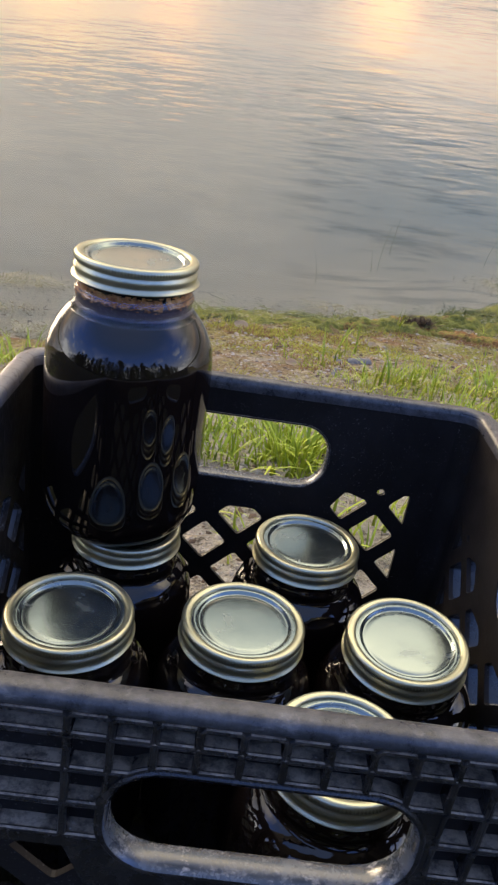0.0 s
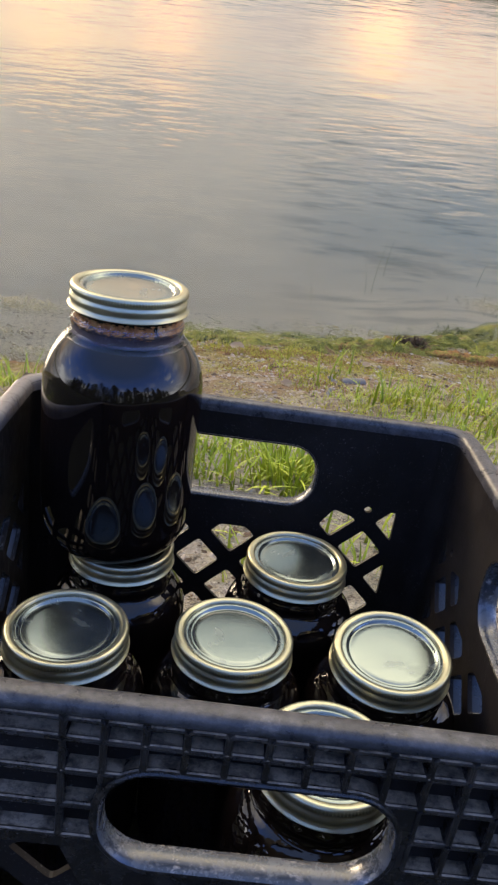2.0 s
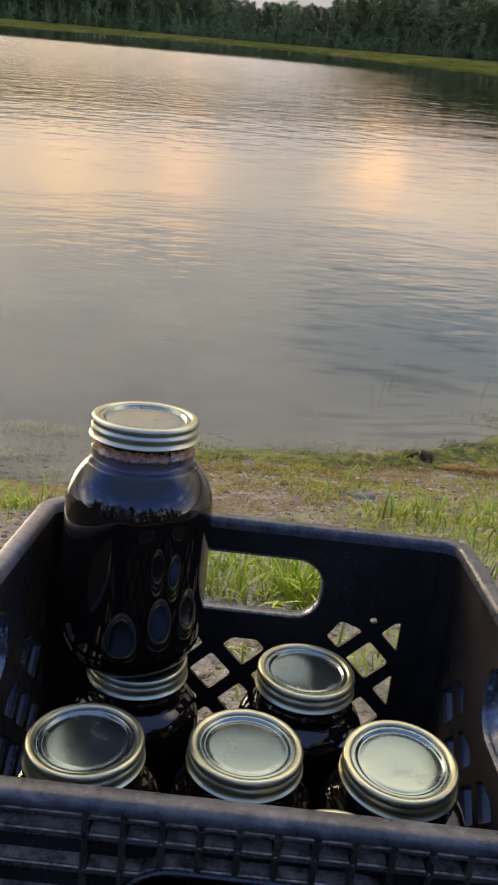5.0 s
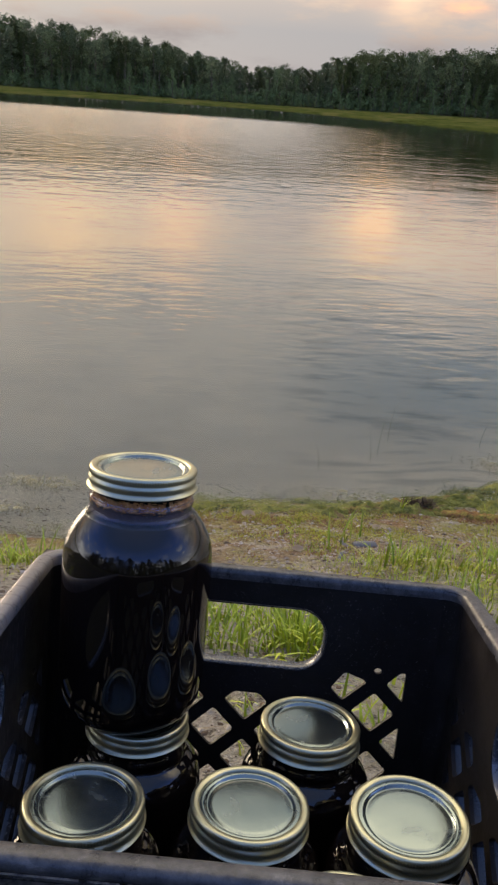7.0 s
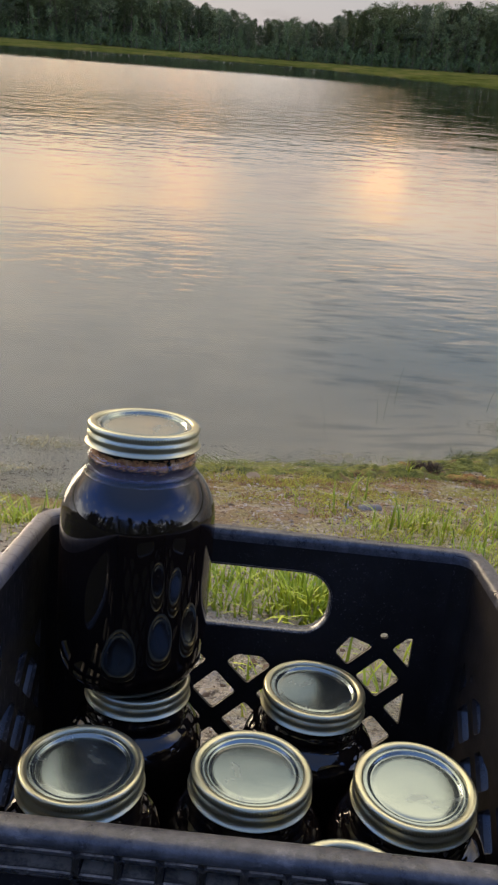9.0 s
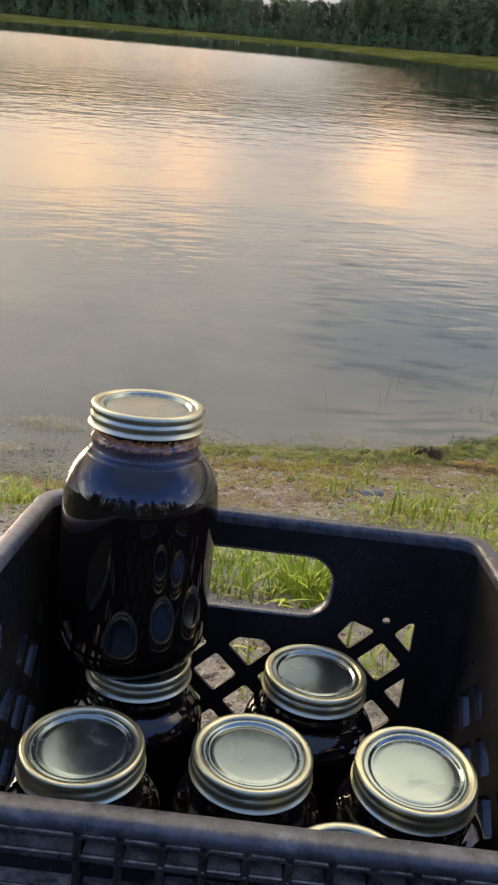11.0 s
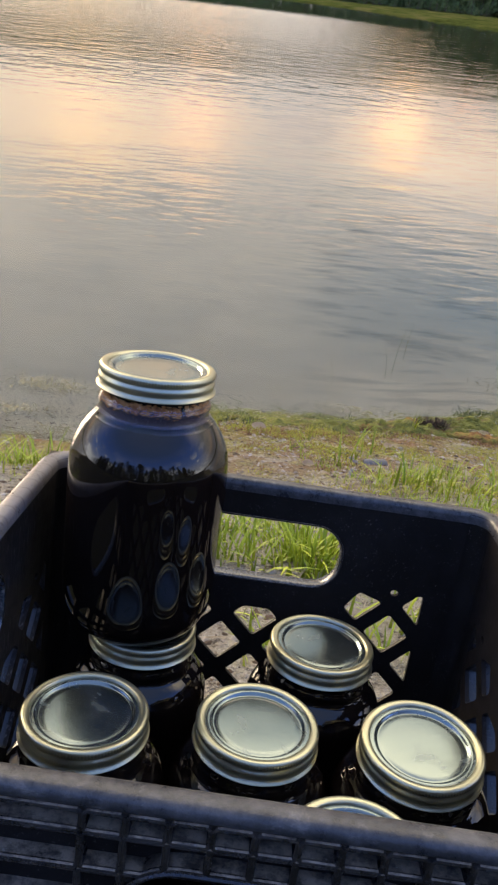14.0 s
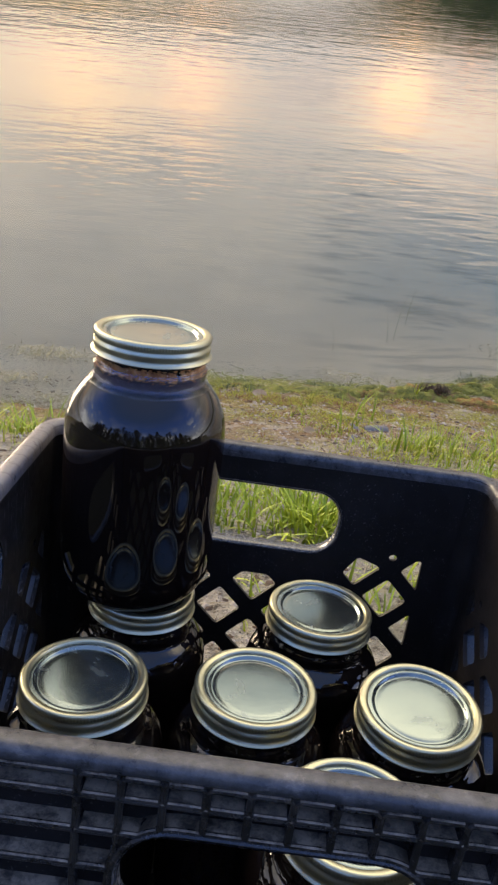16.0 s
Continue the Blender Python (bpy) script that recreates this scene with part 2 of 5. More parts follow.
def plastic_rim():
    m = Mat("worn_crate_rim_plastic", Specular_IOR_Level=0.45)
    broad, fine = m.noise(85, 7, 0.75), m.noise(500, 4)
    streak = m.noise(130, 6, 0.75, m.scaled((0.7, 0.7, 2)))
    c = m.mix(m.ramp(broad, [(0.44, 0.0), (0.64, 0.6)]), (0.030, 0.031, 0.034), (0.135, 0.130, 0.128))
    c = m.mix(m.ramp(streak, [(0.57, 0.0), (0.70, 0.6)]), c, (0.21, 0.20, 0.19))
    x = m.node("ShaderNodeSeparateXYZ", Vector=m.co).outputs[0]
    # paler brown towards the -x side
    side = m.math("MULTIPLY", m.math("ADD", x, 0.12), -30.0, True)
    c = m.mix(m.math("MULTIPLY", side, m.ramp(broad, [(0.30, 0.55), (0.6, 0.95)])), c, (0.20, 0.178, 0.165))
    y = m.node("ShaderNodeSeparateXYZ", Vector=m.co).outputs[1]
    seam = m.ramp(m.math("FRACT", m.math("DIVIDE", y, 0.0147)), [(0.0, 0.75), (0.10, 0.0), (0.92, 0.0), (1.0, 0.75)])
    c = m.mix(m.math("MULTIPLY", seam, side), c, (0.10, 0.085, 0.08))
    m.set(Base_Color=c, Roughness=m.ramp(broad, [(0.35, 0.24), (0.7, 0.46)]))
    return m.bump(m.math("ADD", fine, m.math("MULTIPLY", broad, 2)), 0.25, 0.0008).m


def plastic_lip():
    """Smooth black plastic of the grip, rubbed pale in patches."""
    m = Mat("rubbed_grip_plastic", Specular_IOR_Level=0.9)
    broad, rub = m.noise(70, 6, 0.75), m.noise(150, 6, 0.75, m.scaled((0.6, 1, 1)))
    c = m.mix(m.ramp(broad, [(0.45, 0.0), (0.62, 0.8)]), (0.020, 0.026, 0.036), (0.075, 0.085, 0.10))
    c = m.mix(m.ramp(rub, [(0.56, 0.0), (0.68, 0.9)]), c, (0.30, 0.29, 0.28))
    m.set(Base_Color=c, Roughness=m.ramp(broad, [(0.35, 0.16), (0.7, 0.38)]))
    return m.bump(rub, 0.2, 0.0006).m


def plastic_ribs():
    m = Mat("dusty_lit_top_rib_plastic", Specular_IOR_Level=0.45)
    broad, fine = m.noise(45, 6, 0.7), m.noise(600, 4)
    bent = m.mix(0.006, m.co, m.noise(240, 3, out=1))
    c = m.mix(m.ramp(broad, [(0.44, 0.0), (0.72, 0.7)]), (0.0105, 0.0098, 0.0098), (0.036, 0.032, 0.029))
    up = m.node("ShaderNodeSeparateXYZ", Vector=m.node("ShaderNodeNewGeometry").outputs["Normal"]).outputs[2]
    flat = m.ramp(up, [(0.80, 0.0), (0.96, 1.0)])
    # dust on upward faces, its pale colour also painting their lit look
    lit_dust = m.math("MULTIPLY", flat, m.ramp(m.noise(130, 7, 0.8), [(0.40, 0.12), (0.58, 1.0)]))
    c = m.mix(lit_dust, c, m.mix(m.noise(50, 4, 0.7), (0.18, 0.135, 0.09), (0.40, 0.31, 0.22)))
    thin = m.math("MULTIPLY", m.ramp(m.noise(75, 6, 0.75), [(0.52, 0.0), (0.70, 0.35)]), m.math("SUBTRACT", 1.0, flat))
    c = m.mix(thin, c, (0.115, 0.088, 0.064))
    grit = m.math("MULTIPLY", m.ramp(m.voronoi(480, bent), [(0.10, 0.8), (0.24, 0.0)]), m.ramp(m.noise(110, 5, 0.7), [(0.53, 0.0), (0.62, 1.0)]))
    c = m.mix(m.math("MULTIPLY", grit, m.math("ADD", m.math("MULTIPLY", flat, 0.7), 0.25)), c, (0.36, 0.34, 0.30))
    m.set(Base_Color=c, Roughness=m.math("ADD", m.ramp(broad, [(0.35, 0.20), (0.7, 0.36)]), m.math("MULTIPLY", lit_dust, 0.4)))
    return m.bump(m.math("ADD", fine, broad), 0.3, 0.0008).m


def metal_band():
    m = Mat("gold_tinted_tin", Metallic=0.92)
    n, f = m.noise(60, 4), m.noise(700, 3)
    m.set(Base_Color=m.mix(n, (0.42, 0.405, 0.265), (0.48, 0.465, 0.33)), Roughness=m.ramp(n, [(0.3, 0.30), (0.7, 0.38)]))
    return m.bump(m.math("ADD", f, n), 0.06, 0.0005).m


def metal_disc():
    m = Mat("brushed_tin_lid", Metallic=1.0)
    n = m.noise(45, 5, 0.7)
    scratch = m.noise(220, 4, 0.7, m.scaled((1, 0.06, 1), (0, 0, 0.6)))
    bent = m.mix(0.008, m.co, m.noise(200, 3, out=1))
    spots = m.ramp(m.voronoi(210, bent), [(0.05, 1.0), (0.11, 0.0)])
    few = m.ramp(m.noise(70, 3), [(0.57, 0.0), (0.64, 1.0)])
    smear = m.ramp(m.noise(55, 4, 0.6, m.scaled((1, 0.5, 1), (0, 0, 1.1))), [(0.52, 0.0), (0.75, 0.6)])
    c = m.mix(n, (0.192, 0.230, 0.224), (0.220, 0.262, 0.260))
    c = m.mix(m.math("MULTIPLY", m.math("MULTIPLY", spots, few), 0.6), c, (0.9, 0.9, 0.86))
    rough = m.math("ADD", m.ramp(n, [(0.3, 0.16), (0.75, 0.22)]), m.math("MULTIPLY", scratch, 0.05))
    m.set(Base_Color=c, Roughness=m.math("ADD", rough, m.math("MULTIPLY", smear, 0.25)))
    m.set(Metallic=m.math("SUBTRACT", 0.96, m.math("MULTIPLY", m.math("ADD", smear, m.math("MULTIPLY", spots, few)), 0.25)))
    return m.bump(m.math("ADD", scratch, n), 0.04, 0.0005).m


def jar_glass():
    m = Mat("clear_jar_glass", Base_Color=(0.97, 0.98, 0.98), Roughness=0.0, IOR=1.48, Transmission_Weight=1.0)
    return m.bump(m.noise(22, 2), 0.02, 0.002).m


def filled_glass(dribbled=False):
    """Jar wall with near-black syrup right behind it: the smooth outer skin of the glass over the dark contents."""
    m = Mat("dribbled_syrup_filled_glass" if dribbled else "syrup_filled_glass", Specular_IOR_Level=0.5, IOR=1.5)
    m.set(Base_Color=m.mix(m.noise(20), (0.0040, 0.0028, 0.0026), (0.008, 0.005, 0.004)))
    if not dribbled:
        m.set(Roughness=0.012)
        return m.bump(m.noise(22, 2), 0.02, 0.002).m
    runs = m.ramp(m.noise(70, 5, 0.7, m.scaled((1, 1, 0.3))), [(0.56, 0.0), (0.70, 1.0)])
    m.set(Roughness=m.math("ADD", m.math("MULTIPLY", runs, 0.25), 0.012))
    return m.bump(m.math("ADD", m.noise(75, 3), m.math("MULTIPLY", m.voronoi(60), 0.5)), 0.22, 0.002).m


def foam():
    m = Mat("brown_froth", Roughness=0.5)
    n = m.noise(260, 5)
    m.set(Base_Color=m.ramp(n, [(0.35, (0.40, 0.13, 0.04)), (0.55, (0.70, 0.30, 0.09)), (0.75, (0.86, 0.58, 0.32))]))
    return m.bump(n, 0.6, 0.002).m


def dried_film():
    m = Mat("hazy_film_in_the_neck", Roughness=0.6)
    n, k = m.noise(90, 5, 0.7), m.voronoi(700)
    c = m.mix(n, (0.045, 0.032, 0.045), (0.13, 0.10, 0.125))
    m.set(Base_Color=m.mix(m.ramp(k, [(0.12, 0.8), (0.25, 0.0)]), c, (0.34, 0.29, 0.30)))
    return m.m


def ground_mat():
    m = Mat("sandy_gravel_bank", Roughness=0.92, Specular_IOR_Level=0.25)
    big, mid, fine = m.noise(0.9, 5, 0.6), m.noise(5.5, 6, 0.65), m.noise(60, 8, 0.8)
    gritd, pebble = m.voronoi(300), m.noise(170, 7, 0.8)
    c = m.ramp(fine, [(0.25, (0.18, 0.148, 0.105)), (0.42, (0.35, 0.305, 0.235)), (0.58, (0.50, 0.45, 0.365)), (0.78, (0.70, 0.65, 0.55))])
    c = m.mix(m.ramp(pebble, [(0.58, 0.0), (0.68, 0.7)]), c, (0.62, 0.57, 0.48))
    c = m.mix(m.ramp(mid, [(0.38, 0.45), (0.50, 0.0)]), c, (0.14, 0.105, 0.065))
    sep = m.node("ShaderNodeSeparateXYZ", Vector=m.co)
    y = sep.outputs[1]
    damp = m.math("MULTIPLY", m.ramp(m.math("DIVIDE", y, 3.0), [(0.26, 0.0), (0.40, 0.85), (0.66, 0.85), (0.70, 0.0)]), m.ramp(m.noise(9, 6, 0.7), [(0.38, 1.0), (0.60, 0.10)]))
    c = m.mix(damp, c, m.mix(1.0, c, (0.44, 0.37, 0.26), "MULTIPLY"))
    wig = m.math("ADD", y, m.math("MULTIPLY", m.math("SUBTRACT", m.noise(2.6, 4), 0.5), 0.55))
    mossy = m.ramp(m.math("DIVIDE", wig, 3.0), [(0.30, 0.05), (0.40, 0.55), (0.52, 0.92), (0.64, 0.90), (0.68, 0.15), (0.71, 0.0)])
    moss = m.mix(m.ramp(mid, [(0.42, 0.0), (0.60, 1.0)]), (0.30, 0.15, 0.055), (0.30, 0.275, 0.045))
    moss = m.mix(m.ramp(fine, [(0.3, 0.7), (0.55, 0.0)]), moss, (0.07, 0.06, 0.02))
    c = m.mix(mossy, c, moss)
    green = m.math("MULTIPLY", m.ramp(big, [(0.40, 0.0), (0.58, 0.85)]), m.ramp(m.noise(30, 5, 0.7), [(0.38, 0.15), (0.6, 1.0)]))
    c = m.mix(green, c, (0.23, 0.235, 0.050))
    duff = m.noise(48, 8, 0.85)
    c = m.mix(m.ramp(duff, [(0.40, 0.85), (0.47, 0.0)]), c, (0.060, 0.044, 0.028))
    c = m.mix(m.ramp(m.noise(120, 6, 0.8), [(0.60, 0.0), (0.68, 0.8)]), c, (0.70, 0.66, 0.58))
    # drifts of dry pale sand, and dark scraps of rotted weed
    c = m.mix(m.ramp(m.noise(13, 6, 0.7, m.scaled((0.7, 1.0, 1))), [(0.54, 0.0), (0.63, 0.55)]), c, m.mix(fine, (0.34, 0.29, 0.20), (0.64, 0.57, 0.44)))
    c = m.mix(m.ramp(m.noise(19, 5, 0.7, m.scaled((0.6, 1.0, 1))), [(0.34, 0.6), (0.42, 0.0)]), c, (0.060, 0.048, 0.026))
    deep = m.ramp(m.math("SUBTRACT", -0.650, sep.outputs[2]), [(0.0, 0.0), (0.03, 0.8), (0.12, 1.0)])
    silt = m.mix(mid, (0.60, 0.52, 0.41), (0.74, 0.65, 0.53))
    stain = m.ramp(m.noise(3.2, 5, 0.65, m.scaled((0.6, 1.3, 1))), [(0.50, 0.0), (0.66, 0.5)])
    silt = m.mix(m.math("MULTIPLY", stain, m.ramp(sep.outputs[0], [(0.1, 0.15), (0.4, 1.0)])), silt, (0.13, 0.12, 0.085))
    c = m.mix(deep, c, silt)
    # bank out of view coloured dark to keep jar reflections black, with a ragged edge
    edge = m.math("ADD", m.math("MULTIPLY", m.math("SUBTRACT", m.noise(1.7, 5, 0.65), 0.5), 0.9), m.math("MULTIPLY", m.math("SUBTRACT", m.noise(14, 4), 0.5), 0.15))
    # reaches farther on the left, to darken the stacked jar's left reflection
    beside = m.math("MULTIPLY", m.math("MULTIPLY", m.math("ADD", sep.outputs[0], 0.22), -5.0, True), 0.55)
    dim_ground = m.ramp(m.math("SUBTRACT", m.math("ADD", m.math("ADD", 0.30, beside), edge), y), [(0.0, 0.0), (0.16, 0.97)])
    litter = m.mix(m.noise(3.0, 6, 0.7), m.mix(m.noise(40, 5, 0.7), (0.016, 0.018, 0.008), (0.040, 0.036, 0.018)), m.mix(m.noise(55, 5, 0.7), (0.022, 0.028, 0.009), (0.060, 0.070, 0.020)))
    c = m.mix(dim_ground, c, litter)
    far = m.ramp(m.math("DIVIDE", y, 120.0), [(0.23, 0.0), (0.25, 1.0)])
    turf = m.ramp(m.noise(1.0, 5, 0.65, m.scaled((0.5, 0.28, 1))), [(0.34, (0.034, 0.044, 0.009)), (0.5, (0.078, 0.086, 0.018)), (0.68, (0.135, 0.112, 0.036))])
    c = m.mix(far, c, turf)
    m.set(Base_Color=c, Specular_IOR_Level=m.math("MULTIPLY", m.math("SUBTRACT", 1.0, far), 0.25))
    clod = m.noise(34, 6, 0.7)
    h = m.math("ADD", m.math("ADD", fine, m.math("MULTIPLY", clod, 1.6)), m.math("MULTIPLY", gritd, -0.7))
    return m.bump(h, 1.0, 0.010).m


def water_mat():
    m = Mat("rippled_lake_water")
    t = m.t
    t.nodes.remove(m.b)
    sep = m.node("ShaderNodeSeparateXYZ", Vector=m.co)
    x, y = sep.outputs[0], sep.outputs[1]
    off = m.math("DIVIDE", m.math("ADD", y, m.math("MULTIPLY", m.math("SUBTRACT", m.noise(0.25, 2), 0.5), 2.0)), 100.0)
    # the side under the woods lies in the lee of the wind
    lee = m.ramp(m.math("ADD", m.math("DIVIDE", x, m.math("MAXIMUM", y, 0.5)), 0.5), [(0.50, 1.0), (0.60, 0.45), (0.68, 0.13)])
    patch = m.ramp(m.noise(0.9, 3, 0.55, m.scaled((0.45, 1.0, 1), (0, 0, 0.15))), [(0.36, 0.30), (0.60, 1.0)])
    # long-crested ripples a hand's width apart, in drifts
    warp = m.mix(0.05, m.co, m.noise(1.3, 2, 0.5, out=1))
    line_a = m.noise(1.0, 1, 0.4, m.crests(4.6, 11.0, 0.20, warp))
    line_b = m.noise(1.0, 1, 0.4, m.crests(8.0, 18.0, 0.05, warp))
    lines = m.math("ADD", m.math("MULTIPLY", line_a, 0.0062), m.math("MULTIPLY", line_b, 0.0026))
    lines = m.math("MULTIPLY", lines, m.math("MULTIPLY", patch, m.ramp(off, [(0.0205, 0.06), (0.025, 0.20), (0.030, 0.50), (0.038, 1.05), (0.050, 1.05), (0.060, 0.45), (0.085, 0.55), (0.11, 0.6), (0.18, 0.3)])))
    # wind chop farther out
    chop = m.math("ADD", m.math("MULTIPLY", m.noise(1.0, 2, 0.55, m.crests(2.0, 3.0, 0.15)), 0.024), m.math("MULTIPLY", m.noise(1.0, 1, 0.5, m.crests(4.4, 6.5, -0.05)), 0.011))
    chop = m.math("MULTIPLY", chop, m.math("MULTIPLY", lee, m.ramp(off, [(0.075, 0.0), (0.105, 0.8), (0.16, 1.2), (0.40, 1.5), (0.47, 0.0)])))
    swell = m.math("MULTIPLY", m.noise(1.0, 1, 0.5, m.crests(0.7, 1.5, 0.2)), m.ramp(off, [(0.02, 0.002), (0.05, 0.006), (0.40, 0.02), (0.48, 0.0)]))
    bump = m.node("ShaderNodeBump", Height=m.math("ADD", m.math("ADD", lines, chop), swell), Strength=1.0, Distance=1.0).outputs[0]
    rough = m.math("MULTIPLY", lee, m.ramp(off, [(0.08, 0.03), (0.14, 0.08), (0.22, 0.14), (0.42, 0.17), (0.50, 0.0), (1.0, 0.0)]))
    gloss = m.node("ShaderNodeBsdfGlossy", Color=(1, 1, 1), Roughness=m.math("ADD", rough, 0.015), Normal=bump)
    clear = m.node("ShaderNodeBsdfTransparent", Color=(0.94, 0.95, 0.87))
    fres = m.node("ShaderNodeFresnel", IOR=1.36, Normal=bump)
    mixs = m.node("ShaderNodeMixShader", Fac=fres.outputs[0])
    t.links.new(clear.outputs[0], mixs.inputs[1])
    t.links.new(gloss.outputs[0], mixs.inputs[2])
    t.links.new(mixs.outputs[0], t.nodes["Material Output"].inputs["Surface"])
    return m.m


def leafy(name, dark, light, rough=0.6, scale=3.0, sub=0.0):
    m = Mat(name, Roughness=rough, Specular_IOR_Level=0.3)
    r = m.island()
    c = m.mix(r, dark, light)
    c = m.mix(m.ramp(m.noise(scale, 4), [(0.35, 0.0), (0.65, 0.7)]), c, tuple(0.55 * a + 0.45 * b for a, b in zip(dark, light)))
    m.set(Base_Color=c)
    if sub:
        m.set(Transmission_Weight=0.0, Subsurface_Weight=sub, Subsurface_Radius=(0.01, 0.01, 0.004))
    return m.m


def bark():
    m = Mat("grey_brown_bark", Roughness=0.9)
    n = m.noise(7, 6, 0.7, m.scaled((1, 1, 0.15)))
    m.set(Base_Color=m.ramp(n, [(0.35, (0.05, 0.035, 0.025)), (0.6, (0.13, 0.10, 0.075)), (0.8, (0.24, 0.20, 0.16))]))
    return m.bump(n, 0.5, 0.02).m


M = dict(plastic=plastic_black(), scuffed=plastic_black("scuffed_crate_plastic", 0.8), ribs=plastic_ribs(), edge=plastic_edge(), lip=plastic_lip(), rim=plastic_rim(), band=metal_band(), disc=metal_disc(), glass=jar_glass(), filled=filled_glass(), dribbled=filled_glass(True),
         foam=foam(), film=dried_film(), ground=ground_mat(), water=water_mat(), bark=bark(),
         grass=leafy("yellow_green_grass", (0.15, 0.225, 0.012), (0.56, 0.60, 0.048), 0.5, 9.0),
         straw=leafy("dry_straw", (0.20, 0.15, 0.08), (0.46, 0.38, 0.24), 0.8, 12.0),
         algae=leafy("green_algae_mat", (0.07, 0.085, 0.012), (0.24, 0.24, 0.035), 0.7, 14.0),
         weed=leafy("olive_water_weed", (0.16, 0.135, 0.055), (0.42, 0.37, 0.20), 0.7, 14.0),
         moss=leafy("yellow_green_moss", (0.22, 0.21, 0.022), (0.52, 0.475, 0.055), 0.85, 8.0),
         pond=leafy("dark_green_pond_weed", (0.020, 0.032, 0.008), (0.085, 0.105, 0.022), 0.5, 14.0),
         rust=leafy("rusty_brown_algae", (0.15, 0.07, 0.025), (0.36, 0.19, 0.07), 0.85, 8.0),
         wood=leafy("grey_driftwood", (0.09, 0.085, 0.08), (0.24, 0.23, 0.21), 0.9, 90.0),
         leaf=leafy("pale_dead_leaf", (0.40, 0.30, 0.19), (0.50, 0.40, 0.27), 0.7, 40.0),
         pebble=leafy("grey_tan_pebbles", (0.14, 0.11, 0.075), (0.62, 0.54, 0.42), 0.9, 60.0),
         debris=leafy("dark_plant_debris", (0.040, 0.028, 0.018), (0.15, 0.095, 0.055), 0.85, 30.0),
         pine=leafy("dark_pine_foliage", (0.034, 0.050, 0.017), (0.092, 0.115, 0.036), 0.7, 0.15),
         broad=leafy("broadleaf_foliage", (0.048, 0.068, 0.020), (0.130, 0.160, 0.048), 0.7, 0.15),
         shrub=leafy("young_pine_foliage", (0.045, 0.075, 0.022), (0.125, 0.170, 0.050), 0.7, 0.15))

# ---------------------------------------------------------------- mesh helpers


def mesh_object(name, bm, material, parent=None, smooth=True, angle=None):
    me = bpy.data.meshes.new(name)
    bmesh.ops.recalc_face_normals(bm, faces=bm.faces)
    if smooth:
        for f in bm.faces:
            f.smooth = True
        if angle:
            for e in bm.edges:
                if len(e.link_faces) == 2 and e.calc_face_angle(0) > radians(angle):
                    e.smooth = False
    bm.to_mesh(me)
    bm.free()
    me.materials.append(material)
    ob = new(name, me)
    if parent is not None:
        ob.parent = parent
    return ob


def part(name, bm, material, parent, label="", smooth=True, angle=35):
    return tagged(mesh_object(name, bm, material, parent, smooth, angle), label)


def lathe(profile, seg=64, wave=None):
    """A closed or open profile of (r, z) turned about z. wave(k, r, z, a) may move each ring's radius."""
    bm = bmesh.new()
    rings = []
    for k, (r, z) in enumerate(profile):
        if r < 1e-6:
            rings.append([bm.verts.new((0, 0, z))])
            continue
        ring = []
        for s in range(seg):
            a = 2 * math.pi * s / seg
            rr = wave(k, r, z, s) if wave else r
            ring.append(bm.verts.new((rr * math.cos(a), rr * math.sin(a), z)))
        rings.append(ring)
    for a, b in zip(rings, rings[1:]):
        for s in range(seg):
            t = (s + 1) % seg
            quad = [a[s % len(a)], a[t % len(a)], b[t % len(b)], b[s % len(b)]]
            quad = [v for n, v in enumerate(quad) if v not in quad[:n]]
            if len(quad) > 2:
                bm.faces.new(quad)
    return bm


def arc(cx, cz, r, a0, a1, n):
    return [(cx + r * math.cos(radians(a0 + (a1 - a0) * k / n)), cz + r * math.sin(radians(a0 + (a1 - a0) * k / n))) for k in range(n + 1)]


def inside(p, poly):
    x, y = p
    hit = False
    for (x0, y0), (x1, y1) in zip(poly, poly[1:] + poly[:1]):
        if (y0 > y) != (y1 > y) and x < (x1 - x0) * (y - y0) / (y1 - y0) + x0:
            hit = not hit
    return hit


def clip(poly, nx, ny, d):
    """The part of a convex polygon where nx * x + ny * y <= d."""
    out = []
    for p, q in zip(poly, poly[1:] + poly[:1]):
        a, b = nx * p[0] + ny * p[1] - d, nx * q[0] + ny * q[1] - d
        if a <= 0:
            out.append(p)
        if (a < 0 < b) or (b < 0 < a):
            s = a / (a - b)
            out.append((p[0] + s * (q[0] - p[0]), p[1] + s * (q[1] - p[1])))
    return out


def rounded(poly, r, n=3):
    """Corners of a convex polygon cut round."""
    out = []
    for k, p in enumerate(poly):
        a, b = Vector(poly[k - 1]), Vector(poly[(k + 1) % len(poly)])
        p = Vector(p)
        u, v = a - p, b - p
        s = min(r, 0.4 * u.length, 0.4 * v.length)
        u, v = p + u.normalized() * s, p + v.normalized() * s
        for j in range(n + 1):
            t = j / n
            q = (1 - t) ** 2 * u + 2 * t * (1 - t) * p + t * t * v
            out.append((q.x, q.y))
    return out


